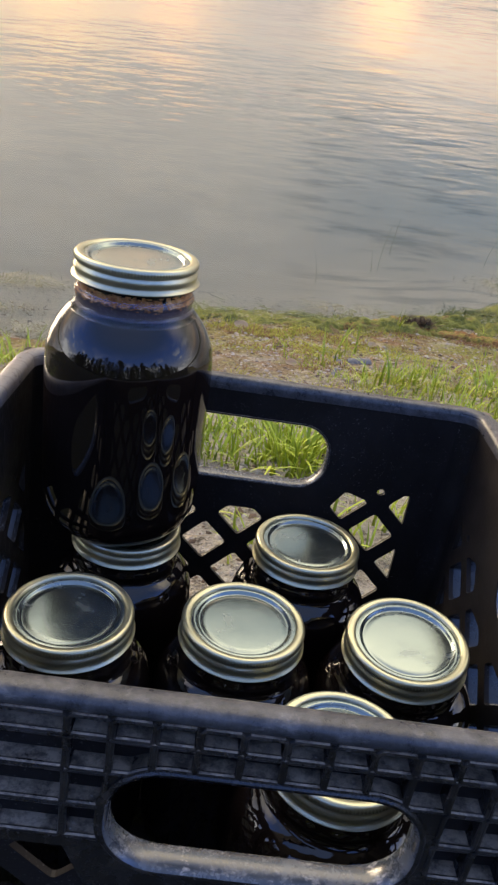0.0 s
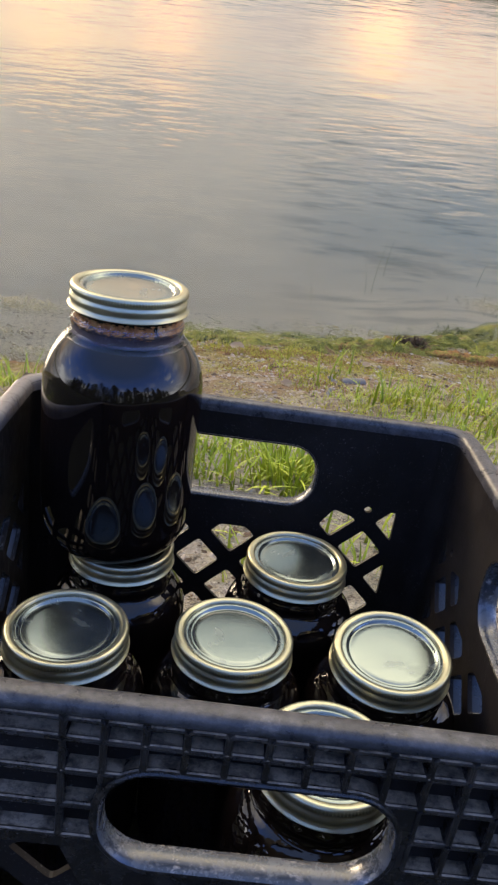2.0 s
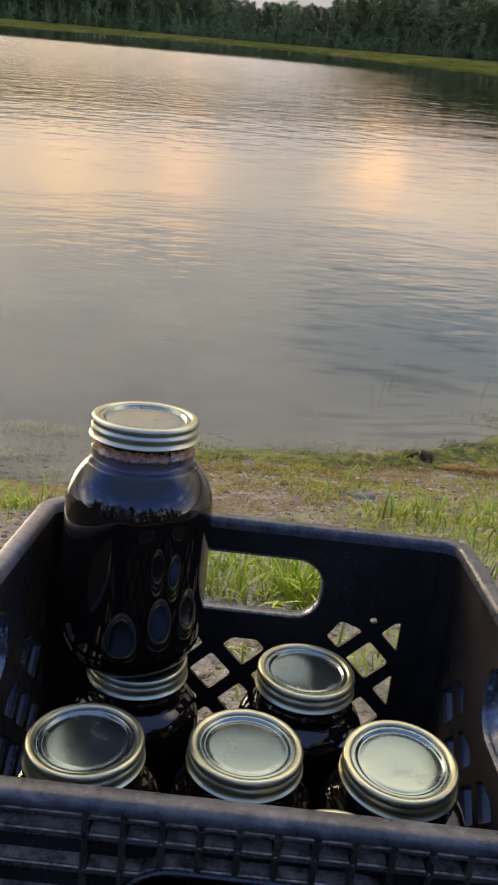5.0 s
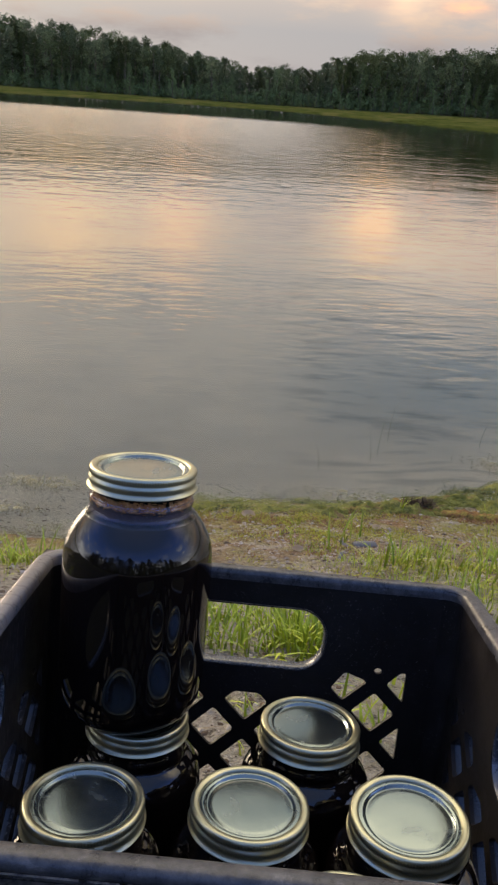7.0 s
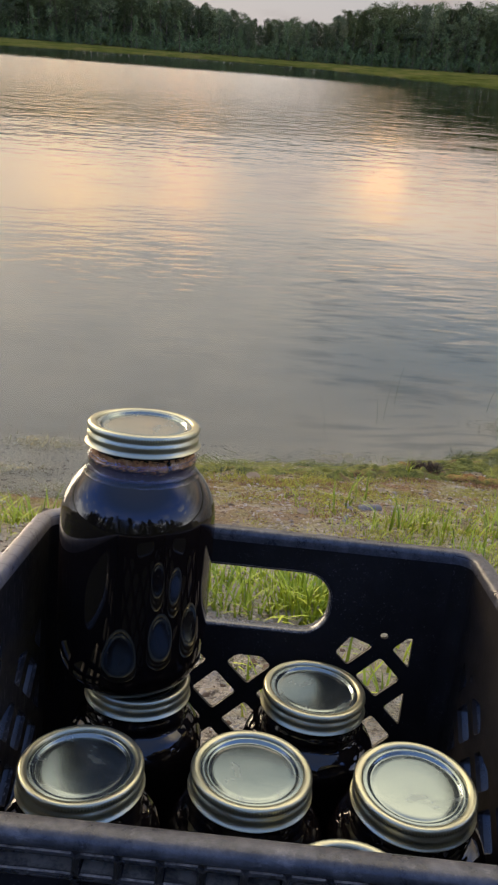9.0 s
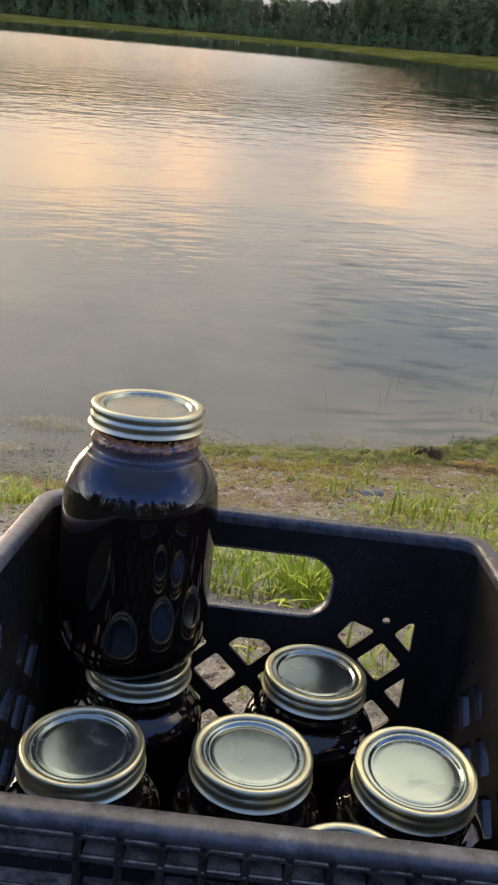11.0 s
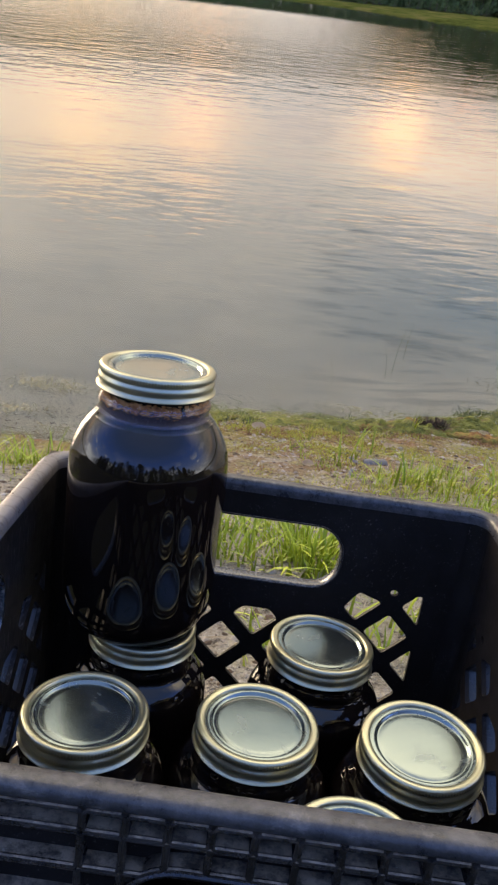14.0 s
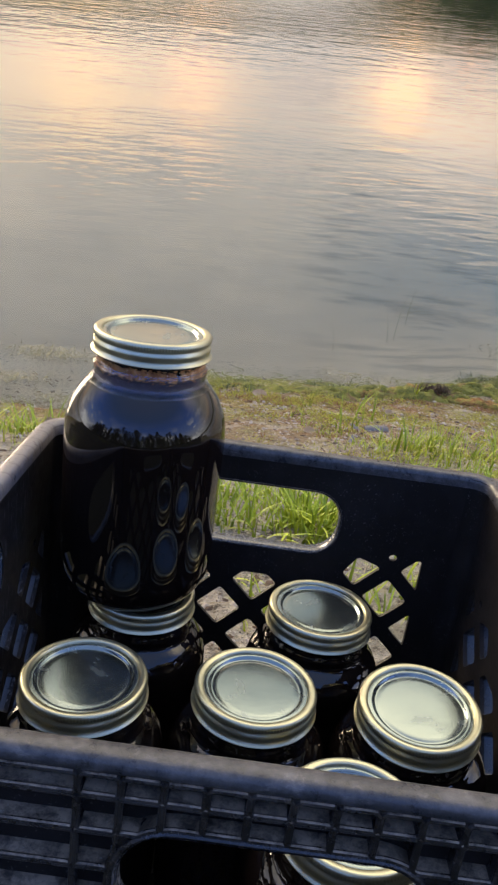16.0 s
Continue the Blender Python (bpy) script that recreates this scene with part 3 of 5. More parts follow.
def plate(outline, holes, y0, y1):
    """A plate in the x-z plane with holes through it, from y0 to y1."""
    from mathutils.geometry import delaunay_2d_cdt
    verts, edges = [], []
    for loop in [outline] + holes:
        n = len(verts)
        verts += [Vector(p) for p in loop]
        edges += [(n + k, n + (k + 1) % len(loop)) for k in range(len(loop))]
    vs, es, fs, *_ = delaunay_2d_cdt(verts, edges, [], 1, 1e-7)
    bm = bmesh.new()
    low = [bm.verts.new((v.x, y0, v.y)) for v in vs]
    high = [bm.verts.new((v.x, y1, v.y)) for v in vs]
    count = {}
    for f in fs:
        c = sum((vs[i] for i in f), Vector((0, 0))) / len(f)
        if any(inside(c, h) for h in holes):
            continue
        bm.faces.new([low[i] for i in f])
        bm.faces.new([high[i] for i in reversed(f)])
        for a, b in zip(f, [*f[1:], f[0]]):
            key = (min(a, b), max(a, b))
            count[key] = count.get(key, 0) + 1
    for (a, b), n in count.items():
        if n == 1:
            bm.faces.new([low[a], low[b], high[b], high[a]])
    for v in [v for v in bm.verts if not v.link_faces]:
        bm.verts.remove(v)
    return bm


def box(bm, x0, x1, y0, y1, z0, z1):
    v = [bm.verts.new((x, y, z)) for x in (x0, x1) for y in (y0, y1) for z in (z0, z1)]
    for f in ((0, 1, 3, 2), (4, 6, 7, 5), (0, 4, 5, 1), (2, 3, 7, 6), (0, 2, 6, 4), (1, 5, 7, 3)):
        bm.faces.new([v[i] for i in f])


def joined(*bms):
    out = bmesh.new()
    for bm in bms:
        me = bpy.data.meshes.new("tmp")
        bm.to_mesh(me)
        bm.free()
        out.from_mesh(me)
        bpy.data.meshes.remove(me)
    return out


def bevelled(bm, width, seg=2, angle=40):
    edges = [e for e in bm.edges if len(e.link_faces) == 2 and e.calc_face_angle(0) > radians(angle)]
    bmesh.ops.bevel(bm, geom=edges, offset=width, segments=seg, affect="EDGES", profile=0.6, clamp_overlap=True)
    return bm


# ---------------------------------------------------------------- lay of the land
LAKE = -0.650                      # level of the water


def shore_far(x):
    """How far off the opposite shore runs, by x."""
    return 30 + 57 * math.exp(-((x + 2.0) / (50.0 if x < -2 else 19.5)) ** 2) + 0.9 * noise.noise((x * 0.22, 0.7, 1.0))


def wood_edge(x):
    """Where the woods begin behind the marshy far bank."""
    return max(shore_far(x) + 14, math.sqrt(max(108.0 ** 2 - x * x, 0.0)))


WOOD_HEIGHTS = ((-60, 8.2), (-35, 7.9), (-21, 6.9), (-12.5, 5.9), (-4, 4.3), (5, 5.2), (9.6, 6.8), (17, 7.3), (28, 8.0), (60, 8.0))


def wood_height(x):
    for (x0, h0), (x1, h1) in zip(WOOD_HEIGHTS, WOOD_HEIGHTS[1:]):
        if x <= x1:
            return h0 + (h1 - h0) * (x - x0) / (x1 - x0)
    return WOOD_HEIGHTS[-1][1]


def land(x, y):
    """Height of the ground."""
    if y < 0.25:
        z = -0.220 * y if y > -1.2 else 0.264 + 0.13 * (-1.2 - y) ** 0.9
    else:
        z = -0.055 - 0.343 * (y - 0.25)
    z = min(z, 2.2)
    if y > 0.95 and x < -0.25:
        cove = min(1.0, (-0.25 - x) / 0.3) * min(1.0, (y - 0.95) / 0.65)
        z -= 0.075 * cove * cove * (3 - 2 * cove)
    if 1.0 < y < 8:
        dip = min(1.0, (y - 1.0) / 0.8)
        z -= 0.033 * dip * dip * (3 - 2 * dip)
    # unseen hill added to close the sky gaps under the rear trees
    if y < -30:
        z += min(0.3 * (-30 - y), 5.0)
    w = 0.06 * noise.noise((x * 0.9, y * 0.9, 3.1)) * min(1.0, max(0.0, (abs(x) + abs(y - 0.1) - 0.25) * 1.5))
    z += w + 0.008 * noise.noise((x * 9, y * 9, 7.7)) * min(1.0, max(0.0, (max(abs(x), abs(y)) - 0.2) * 5))
    z = max(z, LAKE - 0.30 - 0.10 * max(0.0, min(y - 2.0, 12.0)))
    if abs(x) > 1.4 and y < 8:
        z += 0.22 * noise.noise((x * 0.21, y * 0.21, 5.5)) * min(1.0, (abs(x) - 1.4) * 0.4)
    if y > 1.6 and y < 3.5:
        z += 0.05 * math.exp(-((x - 0.95) / 0.33) ** 2) * min(1.0, (y - 1.6) / 0.4)
    f = y - shore_far(x)
    if f > -8:
        rise = LAKE + 0.10 * f if f < 0 else LAKE + min(0.06 * f, 0.12) + 0.006 * f
        z = max(z, min(rise, 2.4))
    side = abs(x + 10) - 150
    if side > -8:
        z = max(z, min(LAKE + 0.1 * side, 2.0))
    return z


def spaced(lo, hi, step, far, grow=1.25):
    inner = list(np.arange(lo, hi + 1e-6, step))
    out, s, v = [], step, hi
    while v < far:
        s = min(s * grow, 2.6) if v < 250 else s * 1.4
        v += s
        out.append(v)
    low, s, v = [], step, lo
    while v > -far:
        s = min(s * grow, 5.0) if v > -150 else s * 1.4
        v -= s
        low.append(v)
    return low[::-1] + inner + out


xs, ys = spaced(-1.6, 1.9, 0.024, 900, 1.35), spaced(-0.6, 2.7, 0.024, 900, 1.35)
verts = [(x, y, land(x, y)) for y in ys for x in xs]
nx = len(xs)
faces = [(j * nx + i, j * nx + i + 1, (j + 1) * nx + i + 1, (j + 1) * nx + i) for j in range(len(ys) - 1) for i in range(nx - 1)]
me = bpy.data.meshes.new("ground")
me.from_pydata(verts, [], faces)
me.polygons.foreach_set("use_smooth", [True] * len(me.polygons))
me.materials.append(M["ground"])
ground = tagged(new("ground", me), "sandy gravel lake bank sloping to the water with patchy moss", "ground", kind="structure")

me = bpy.data.meshes.new("water")
me.from_pydata([(-170, 1.2, LAKE), (170, 1.2, LAKE), (170, 300, LAKE), (-170, 300, LAKE)], [], [(0, 1, 2, 3)])
me.materials.append(M["water"])
water = tagged(new("water", me), "calm rippled lake water reflecting a sunset sky", "water", kind="structure")


# ---------------------------------------------------------------- the crate
UP = Matrix(((0.999799, 0.0, 0.020045), (-0.004087, 0.978998, 0.203827), (-0.019624, -0.203868, 0.978802))).to_4x4()
UP = LEVEL @ UP
XI, YF, YB, TH, HT = 0.1535, -0.1390, 0.1565, 0.0100, 0.2775      # inner half width, inner faces front and back, wall, height


def stadium(x0, x1, z0, z1, r, n=8):
    loop = []
    for cx, cz, a in ((x1 - r, z1 - r, 0), (x0 + r, z1 - r, 90), (x0 + r, z0 + r, 180), (x1 - r, z0 + r, 270)):
        loop += arc(cx, cz, r, a, a + 90, n)
    return loop


def lattice(cx, half):
    """Diamond holes of one wall."""
    holes = []
    for i in range(-8, 9):
        for j in range(-7, 3):
            if (i + j) % 2:
                continue
            x, z, d = cx + i * 0.0248, 0.168 + j * 0.0250, 0.0172
            poly = [(x + d, z), (x, z + d), (x - d, z), (x, z - d)]
            poly = clip(poly, 1, 0, cx + half)
            poly = clip(poly, -1, 0, half - cx)
            poly = clip(poly, 0, -1, -0.026)
            poly = clip(poly, 0, 1, 0.2035)
            if abs(x - cx) < 0.062:
                poly = clip(poly, 0, 1, 0.1755)
            elif abs(x - cx) < 0.085:
                s = 1 if x > cx else -1
                poly = clip(poly, -s * 0.83, 0.56, -0.83 * s * (cx + s * 0.0640) + 0.56 * 0.1854)
                poly = clip(poly, s * 0.32, 0.95, s * 0.32 * (cx + s * 0.0742) + 0.95 * 0.2005)
            if len(poly) > 2:
                area = abs(sum(p[0] * q[1] - p[1] * q[0] for p, q in zip(poly, poly[1:] + poly[:1]))) / 2
                if area > 2.5e-5:
                    holes.append(rounded(poly, 0.0030))
    for s in (-1, 1):
        holes.append([(cx + s * 0.0995 + 0.003 * math.cos(a), 0.2035 + 0.0026 * math.sin(a)) for a in [k * math.pi / 5 for k in range(10)]])
    return [h for h in holes]


def cells(cx, half, handle):
    """Pockets between the ribs on the outside of a wall."""
    out = []
    zs = [0.2716, 0.2622, 0.2462, 0.2292, 0.2122, 0.2025]
    for row, (z1, z0) in enumerate(zip(zs, zs[1:])):
        edges = [cx - half, cx - 0.112] + [cx - 0.0705 + 0.01465 * k for k in range(11)][0:11] + [cx + 0.0900, cx + half]
        for x0, x1 in zip(edges, edges[1:]):
            a, b, c, d = x0 + 0.0008, x1 - 0.0008, z0 + 0.0008, z1 - 0.0008
            if b - a < 0.004 or d - c < 0.004:
                continue
            if c < 0.2085 and abs((a + b) / 2 - cx) < 0.135:
                continue
            cell = fitted([(a, c), (b, c), (b, d), (a, d)], handle)
            if cell:
                out.append(cell)
    return out


def fitted(corners, handle, gap=0.0026):
    """A pocket's outline, its edge bent to run round the grip's collar."""
    hx, hz = (handle[0] + handle[1]) / 2, (handle[2] + handle[3]) / 2
    ax, az, r = (handle[1] - handle[0]) / 2 - 0.0215, (handle[3] - handle[2]) / 2 - 0.0215, 0.0215 + gap
    loop, moved = [], False
    for (x0, z0), (x1, z1) in zip(corners, corners[1:] + corners[:1]):
        n = max(2, int(math.hypot(x1 - x0, z1 - z0) / 0.0009))
        for k in range(n):
            x, z = x0 + (x1 - x0) * k / n, z0 + (z1 - z0) * k / n
            u, w = x - hx, z - hz
            cu, cw = max(-ax, min(ax, u)), max(-az, min(az, w))
            d = math.hypot(u - cu, w - cw)
            if d < r:
                moved = True
                if d < 0.004:
                    continue
                x, z = hx + cu + (u - cu) * r / d, hz + cw + (w - cw) * r / d
            x = min(max(x, corners[0][0]), corners[1][0])
            z = min(max(z, corners[0][1]), corners[2][1])
            if not loop or math.hypot(x - loop[-1][0], z - loop[-1][1]) > 0.0004:
                loop.append((x, z))
    mx, mz = sum(p[0] for p in corners) / 4 - hx, sum(p[1] for p in corners) / 4 - hz
    if math.hypot(mx - max(-ax, min(ax, mx)), mz - max(-az, min(az, mz))) < r - 0.001:
        return None
    if not moved:
        return rounded(corners, 0.0008, 1)
    area = abs(sum(p[0] * q[1] - p[1] * q[0] for p, q in zip(loop, loop[1:] + loop[:1]))) / 2
    return loop if area > 3.5e-5 and len(loop) > 4 else None


def bead(bm, loop, y, r):
    """A rounded lip that follows the outline of a pocket."""
    rings = []
    for k, p in enumerate(loop):
        a, b = Vector(loop[k - 1]), Vector(loop[(k + 1) % len(loop)])
        d = (b - a).normalized()
        out = Vector((d.y, -d.x))
        rings.append([bm.verts.new((p[0] + out.x * (r * math.cos(w) + 0.4 * r), y + r * math.sin(w), p[1] + out.y * (r * math.cos(w) + 0.4 * r))) for w in [2 * math.pi * q / 8 for q in range(8)]])
    for a, b in zip(rings, rings[1:] + rings[:1]):
        for q in range(8):
            bm.faces.new([a[q], a[(q + 1) % 8], b[(q + 1) % 8], b[q]])


def crate_wall(name, half, hcx, lcx, low, m, parent, deep=False, skin_of="plastic", reach=0.0562):
    """One moulded wall: inner skin with lattice and grip hole, and the ribbed web outside. Built facing -y outward, inner face at y = 0."""
    handle = (hcx - reach, hcx + reach, low, low + 0.0500)
    grip = stadium(*handle, 0.0215)
    outline = [(-half - TH, 0.0), (half + TH, 0.0), (half + TH, HT - 0.004), (-half - TH, HT - 0.004)]
    inner = [(-half, 0.0), (half, 0.0), (half, HT - 0.004), (-half, HT - 0.004)]
    lat = lattice(lcx, 0.1215)
    skin = plate(inner, [grip] + lat, -0.0030, 0.0)
    if deep:
        web = plate(outline, [grip] + lat + cells(hcx, half - 0.004, handle), -TH, -0.0030)
    else:       # the lattice is a single thin sheet here, framed by the ribs
        bay = [(lcx - 0.128, 0.020), (lcx + 0.128, 0.020), (lcx + 0.128, 0.206), (lcx + 0.070, 0.206), (lcx + 0.061, 0.184), (lcx - 0.061, 0.184), (lcx - 0.070, 0.206), (lcx - 0.128, 0.206)]
        web = plate(outline, [grip, bay] + cells(hcx, half - 0.004, handle), -TH, -0.0030)
        beads = bmesh.new()
        for loop in cells(hcx, half - 0.004, handle):
            bead(beads, loop, -TH, 0.0011)
        web = joined(bevelled(web, 0.0008, 2, 60), beads)
    wall = part(name, skin, M[skin_of], parent, angle=30)
    wall.matrix_basis = m
    part("rib_web", web, M["edge" if deep else "ribs"], wall, "glossy black ribs" if deep else "dusty ribbed outer face, upward faces coloured as if lit", angle=30)
    # rounded collar round the grip
    def hoop(profile, closed):
        bm, rings = bmesh.new(), []
        for grow, y in profile:
            loop = stadium(handle[0] - grow, handle[1] + grow, handle[2] - grow, handle[3] + grow, 0.0215 + grow)
            rings.append([bm.verts.new((x, y, z)) for x, z in loop])
        for a, b in zip(rings, rings[1:] + (rings[:1] if closed else [])):
            for k in range(len(a)):
                bm.faces.new([a[k], a[(k + 1) % len(a)], b[(k + 1) % len(a)], b[k]])
        return bm

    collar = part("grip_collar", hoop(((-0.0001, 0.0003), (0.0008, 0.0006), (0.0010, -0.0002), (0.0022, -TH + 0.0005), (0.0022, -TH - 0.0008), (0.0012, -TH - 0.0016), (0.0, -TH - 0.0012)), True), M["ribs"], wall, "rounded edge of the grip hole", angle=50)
    part("worn_lip", hoop(((-0.0002, 0.0002), (-0.0012, -0.0012), (-0.0014, -TH * 0.5), (-0.0012, -TH), (-0.0001, -TH - 0.0014)), False), M["lip"], collar, "scuffed inner lip of the grip hole", angle=50)
    return wall


def crate_rim(parent):
    """Rounded lip that runs round the top."""
    bm = bmesh.new()
    prof = [(-0.0006, 0.2690), (-0.0006, 0.2738), (0.0004, 0.2762), (0.0024, 0.2776), (0.0085, 0.2778), (0.0104, 0.2766), (0.0110, 0.2748), (0.0110, 0.2726), (0.0098, 0.2716)]
    rings = []
    for off, z in prof:
        loop = stadium(-XI - off, XI + off, YF - off, YB + off, 0.012 + off, 7)
        rings.append([bm.verts.new((x, y, z + 0.0008 - 0.0024 * (y - YF) / (YB - YF) + 0.0004 * noise.noise((x * 60, y * 60, z * 30)))) for x, y in loop])
    for a, b in zip(rings, rings[1:] + rings[:1]):
        for k in range(len(a)):
            bm.faces.new([a[k], a[(k + 1) % len(a)], b[(k + 1) % len(a)], b[k]])
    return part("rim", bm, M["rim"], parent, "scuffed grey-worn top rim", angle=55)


def crate():
    top = new("milk_crate")
    top.matrix_world = UP
    tagged(top, "black plastic milk crate with diamond lattice walls, scuffed and dusty", "crate")
    crate_wall("wall_panel", XI, 0.0103, 0.0103, 0.1990, pose(0, YF, 0), top)
    crate_wall("wall_panel", XI, 0.0, 0.0, 0.1985, pose(0, YB, 0, 0, 0, 180), top)
    halfy, midy = (YB - YF) / 2, (YB + YF) / 2
    crate_wall("wall_panel", halfy, -0.0135, 0.0003, 0.1985, pose(XI, midy, 0, 0, 0, 90), top, True, reach=0.0490)
    crate_wall("wall_panel", halfy, 0.0135, -0.0003, 0.1985, pose(-XI, midy, 0, 0, 0, -90), top, True, "scuffed", 0.0490)
    crate_rim(top)
    # corner posts inside
    for sx in (-1, 1):
        for y, sy in ((YF, 1), (YB, -1)):
            bm = bmesh.new()
            pts = [(sx * XI, y)] + [(sx * (XI - 0.012) + sx * 0.012 * math.sin(a), y + sy * 0.012 - sy * 0.012 * math.cos(a)) for a in [k * math.pi / 12 for k in range(7)]]
            lo = [bm.verts.new((px, py, 0.004)) for px, py in pts]
            hi = [bm.verts.new((px, py, 0.274)) for px, py in pts]
            bm.faces.new(lo), bm.faces.new(hi[::-1])
            for k in range(len(pts)):
                bm.faces.new([lo[k], lo[(k + 1) % len(pts)], hi[(k + 1) % len(pts)], hi[k]])
            part("corner_post", bm, M["plastic"], top)
    # open grid floor
    bm = bmesh.new()
    for k in range(13):
        x = -XI + (2 * XI) * k / 12
        box(bm, x - 0.003, x + 0.003, YF, YB, 0.001, 0.0085)
        y = YF + (YB - YF) * k / 12
        box(bm, -XI, XI, y - 0.003, y + 0.003, 0.001, 0.0080)
    part("floor_grid", bm, M["plastic"], top)
    return top


milk_crate = crate()

# ---------------------------------------------------------------- the jars
JAR_H = 0.1770


def jar_outer(wide):
    p = [(0.0, 0.0035), (0.026, 0.0020), (0.0315, 0.0002), (0.0350, 0.0008)]
    p += [(0.0388 + 0.5 * wide, 0.0040), (0.0430 + 0.8 * wide, 0.0100), (0.0458 + wide, 0.0175), (0.0471 + wide, 0.0260), (0.0476 + wide, 0.0360), (0.0476 + wide, 0.0700), (0.0477 + wide, 0.1040)]
    if not wide:
        p += [(0.0476, 0.1200), (0.0473, 0.1270), (0.0465, 0.1330), (0.0449, 0.1384), (0.0424, 0.1428), (0.0393, 0.1459), (0.0364, 0.1478)]
    else:
        p += [(0.0476 + wide, 0.1120), (0.0471 + wide, 0.1190), (0.0460 + wide, 0.1252), (0.0443 + 0.9 * wide, 0.1310), (0.0420 + 0.7 * wide, 0.1365), (0.0392 + 0.45 * wide, 0.1415), (0.0366 + 0.2 * wide, 0.1455)]
    p += [(0.0350, 0.1487), (0.0342, 0.1508), (0.0341, 0.1530), (0.0348, 0.1545), (0.0348, 0.1562), (0.0338, 0.1576), (0.0332, 0.1600), (0.0329, 0.1735)]
    return p


def build_jar(wide=0.0, level=0.1605, frothy=False):
    """A quart preserving jar: glass, dark contents, froth line, band and lid."""
    jar = new("preserving_jar")
    outer = jar_outer(wide)
    body = [(r, z) for r, z in outer if z < level]
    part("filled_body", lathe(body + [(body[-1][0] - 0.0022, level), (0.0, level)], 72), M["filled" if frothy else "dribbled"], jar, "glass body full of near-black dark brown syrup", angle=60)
    rim = [body[-1]] + [(r, z) for r, z in outer if z >= level]
    part("glass_neck", lathe(rim + [(r - 0.0022, z) for r, z in rim[::-1]] + rim[:1], 72), M["glass"], jar, "clear glass neck", angle=60)
    if frothy:
        bm, rnd = bmesh.new(), random.Random(5)
        for _ in range(3800):
            a, z, q = rnd.uniform(0, 6.283), rnd.gauss(0.1585, 0.0016), rnd.uniform(0.00018, 0.00055)
            if z < 0.1500 or z > 0.1615 or noise.noise((3 * math.cos(a), 3 * math.sin(a), 0)) < -0.45:
                continue
            c = Vector((0.0336 * math.cos(a), 0.0336 * math.sin(a), z)) * (0.95 if z > 0.1575 else 1.0)
            c.z = z
            t, n = Vector((-math.sin(a), math.cos(a), 0)), Vector((-math.cos(a), -math.sin(a), 0))
            ring = [bm.verts.new(c + t * q * 2.2 * math.cos(w) + Vector((0, 0, q * 0.8 * math.sin(w)))) for w in [k * math.pi / 3 for k in range(6)]]
            top = bm.verts.new(c - n * q * 0.8)
            for k in range(6):
                bm.faces.new([ring[k], ring[(k + 1) % 6], top])
        film = [(r - 0.0019, z) for r, z in outer if 0.145 < z < 0.160]
        part("film", lathe(film + [(film[-1][0] - 0.0006, film[-1][1]), (film[0][0] - 0.0006, film[0][1])], 72), M["film"], jar, "hazy purple-grey film inside the neck", angle=60)
        part("froth", bm, M["foam"], jar, "orange-brown froth dried round the neck", angle=60)
    # screw band: rolled top lip, knurled shoulder, two thread bulges, flared hem
    band = [(0.0300, 0.1750), (0.0303, 0.1762), (0.0310, 0.1769), (0.0334, 0.1772), (0.0345, 0.1769), (0.0351, 0.1762), (0.0353, 0.1752), (0.0353, 0.1740)]
    band += [(0.0349, 0.1733), (0.0346, 0.1727), (0.0346, 0.1720), (0.0350, 0.1713), (0.0355, 0.1704), (0.0356, 0.1693), (0.0353, 0.1682), (0.0350, 0.1674)]
    band += [(0.0350, 0.1664), (0.0354, 0.1658), (0.0357, 0.1652), (0.0364, 0.1648), (0.0367, 0.1644), (0.0366, 0.1640), (0.0360, 0.1639)]
    band += [(0.0345, 0.1645), (0.0342, 0.1738), (0.0310, 0.1748), (0.0300, 0.1750)]
    knurl = {6, 7}
    bm = lathe(band, 384, lambda k, r, z, s: r + (0.00042 if s % 3 == 0 and k in knurl else 0.0))
    part("screw_band", bm, M["band"], jar, "gold-tinted threaded metal screw band", angle=40)
    lid = [(0.0, 0.1746), (0.010, 0.17465), (0.0215, 0.1745), (0.0246, 0.1743), (0.0256, 0.1739), (0.0262, 0.1741), (0.0269, 0.1751), (0.0276, 0.1757), (0.0286, 0.1758), (0.0300, 0.1755)]
    lid += [(0.0318, 0.1750), (0.0322, 0.1742), (0.0290, 0.1736), (0.0, 0.1736)]
    part("lid", lathe(lid, 96), M["disc"], jar, "flat tin lid with a pressed ring", angle=50)
    return jar


JARS = [  # place of the lid's centre in the crate, lean towards the viewer and to the side, turn; label
    ((-0.0762, 0.1042, 0.1830), (0.0, 0.0, 20), "dark-filled quart jar standing under a second jar in the crate"),
    ((0.0461, 0.1052, 0.1865), (0.0, 0.0, 140), "quart jar of dark syrup by the lattice wall of the crate"),
    ((-0.0922, 0.0044, 0.1860), (0.0, -1.0, 60), "quart jar of dark syrup with a smudged lid"),
    ((0.0050, 0.0160, 0.1855), (0.0, 0.0, 200), "quart jar of dark syrup in the middle of the crate"),
    ((0.1003, 0.0157, 0.1870), (4.5, -2.0, 285), "quart jar of dark syrup beside the crate wall"),
    ((0.0555, -0.0670, 0.1860), (0.0, 0.0, 330), "quart jar of dark syrup behind the grip hole"),
    ((-0.0840, 0.1040, 0.3630), (1.5, 0.0, 95), "tall jar of dark syrup stacked on another jar's lid"),
]
first, stacked = build_jar(), build_jar(0.0030, 0.1480, True)
for piece in stacked.children:
    if piece.name.startswith("lid"):       # this lid sits a touch askew in its band
        piece.matrix_basis = pose(0, 0, 0.1746, 2.0, 0, -95) @ pose(0, 0, -0.1746)
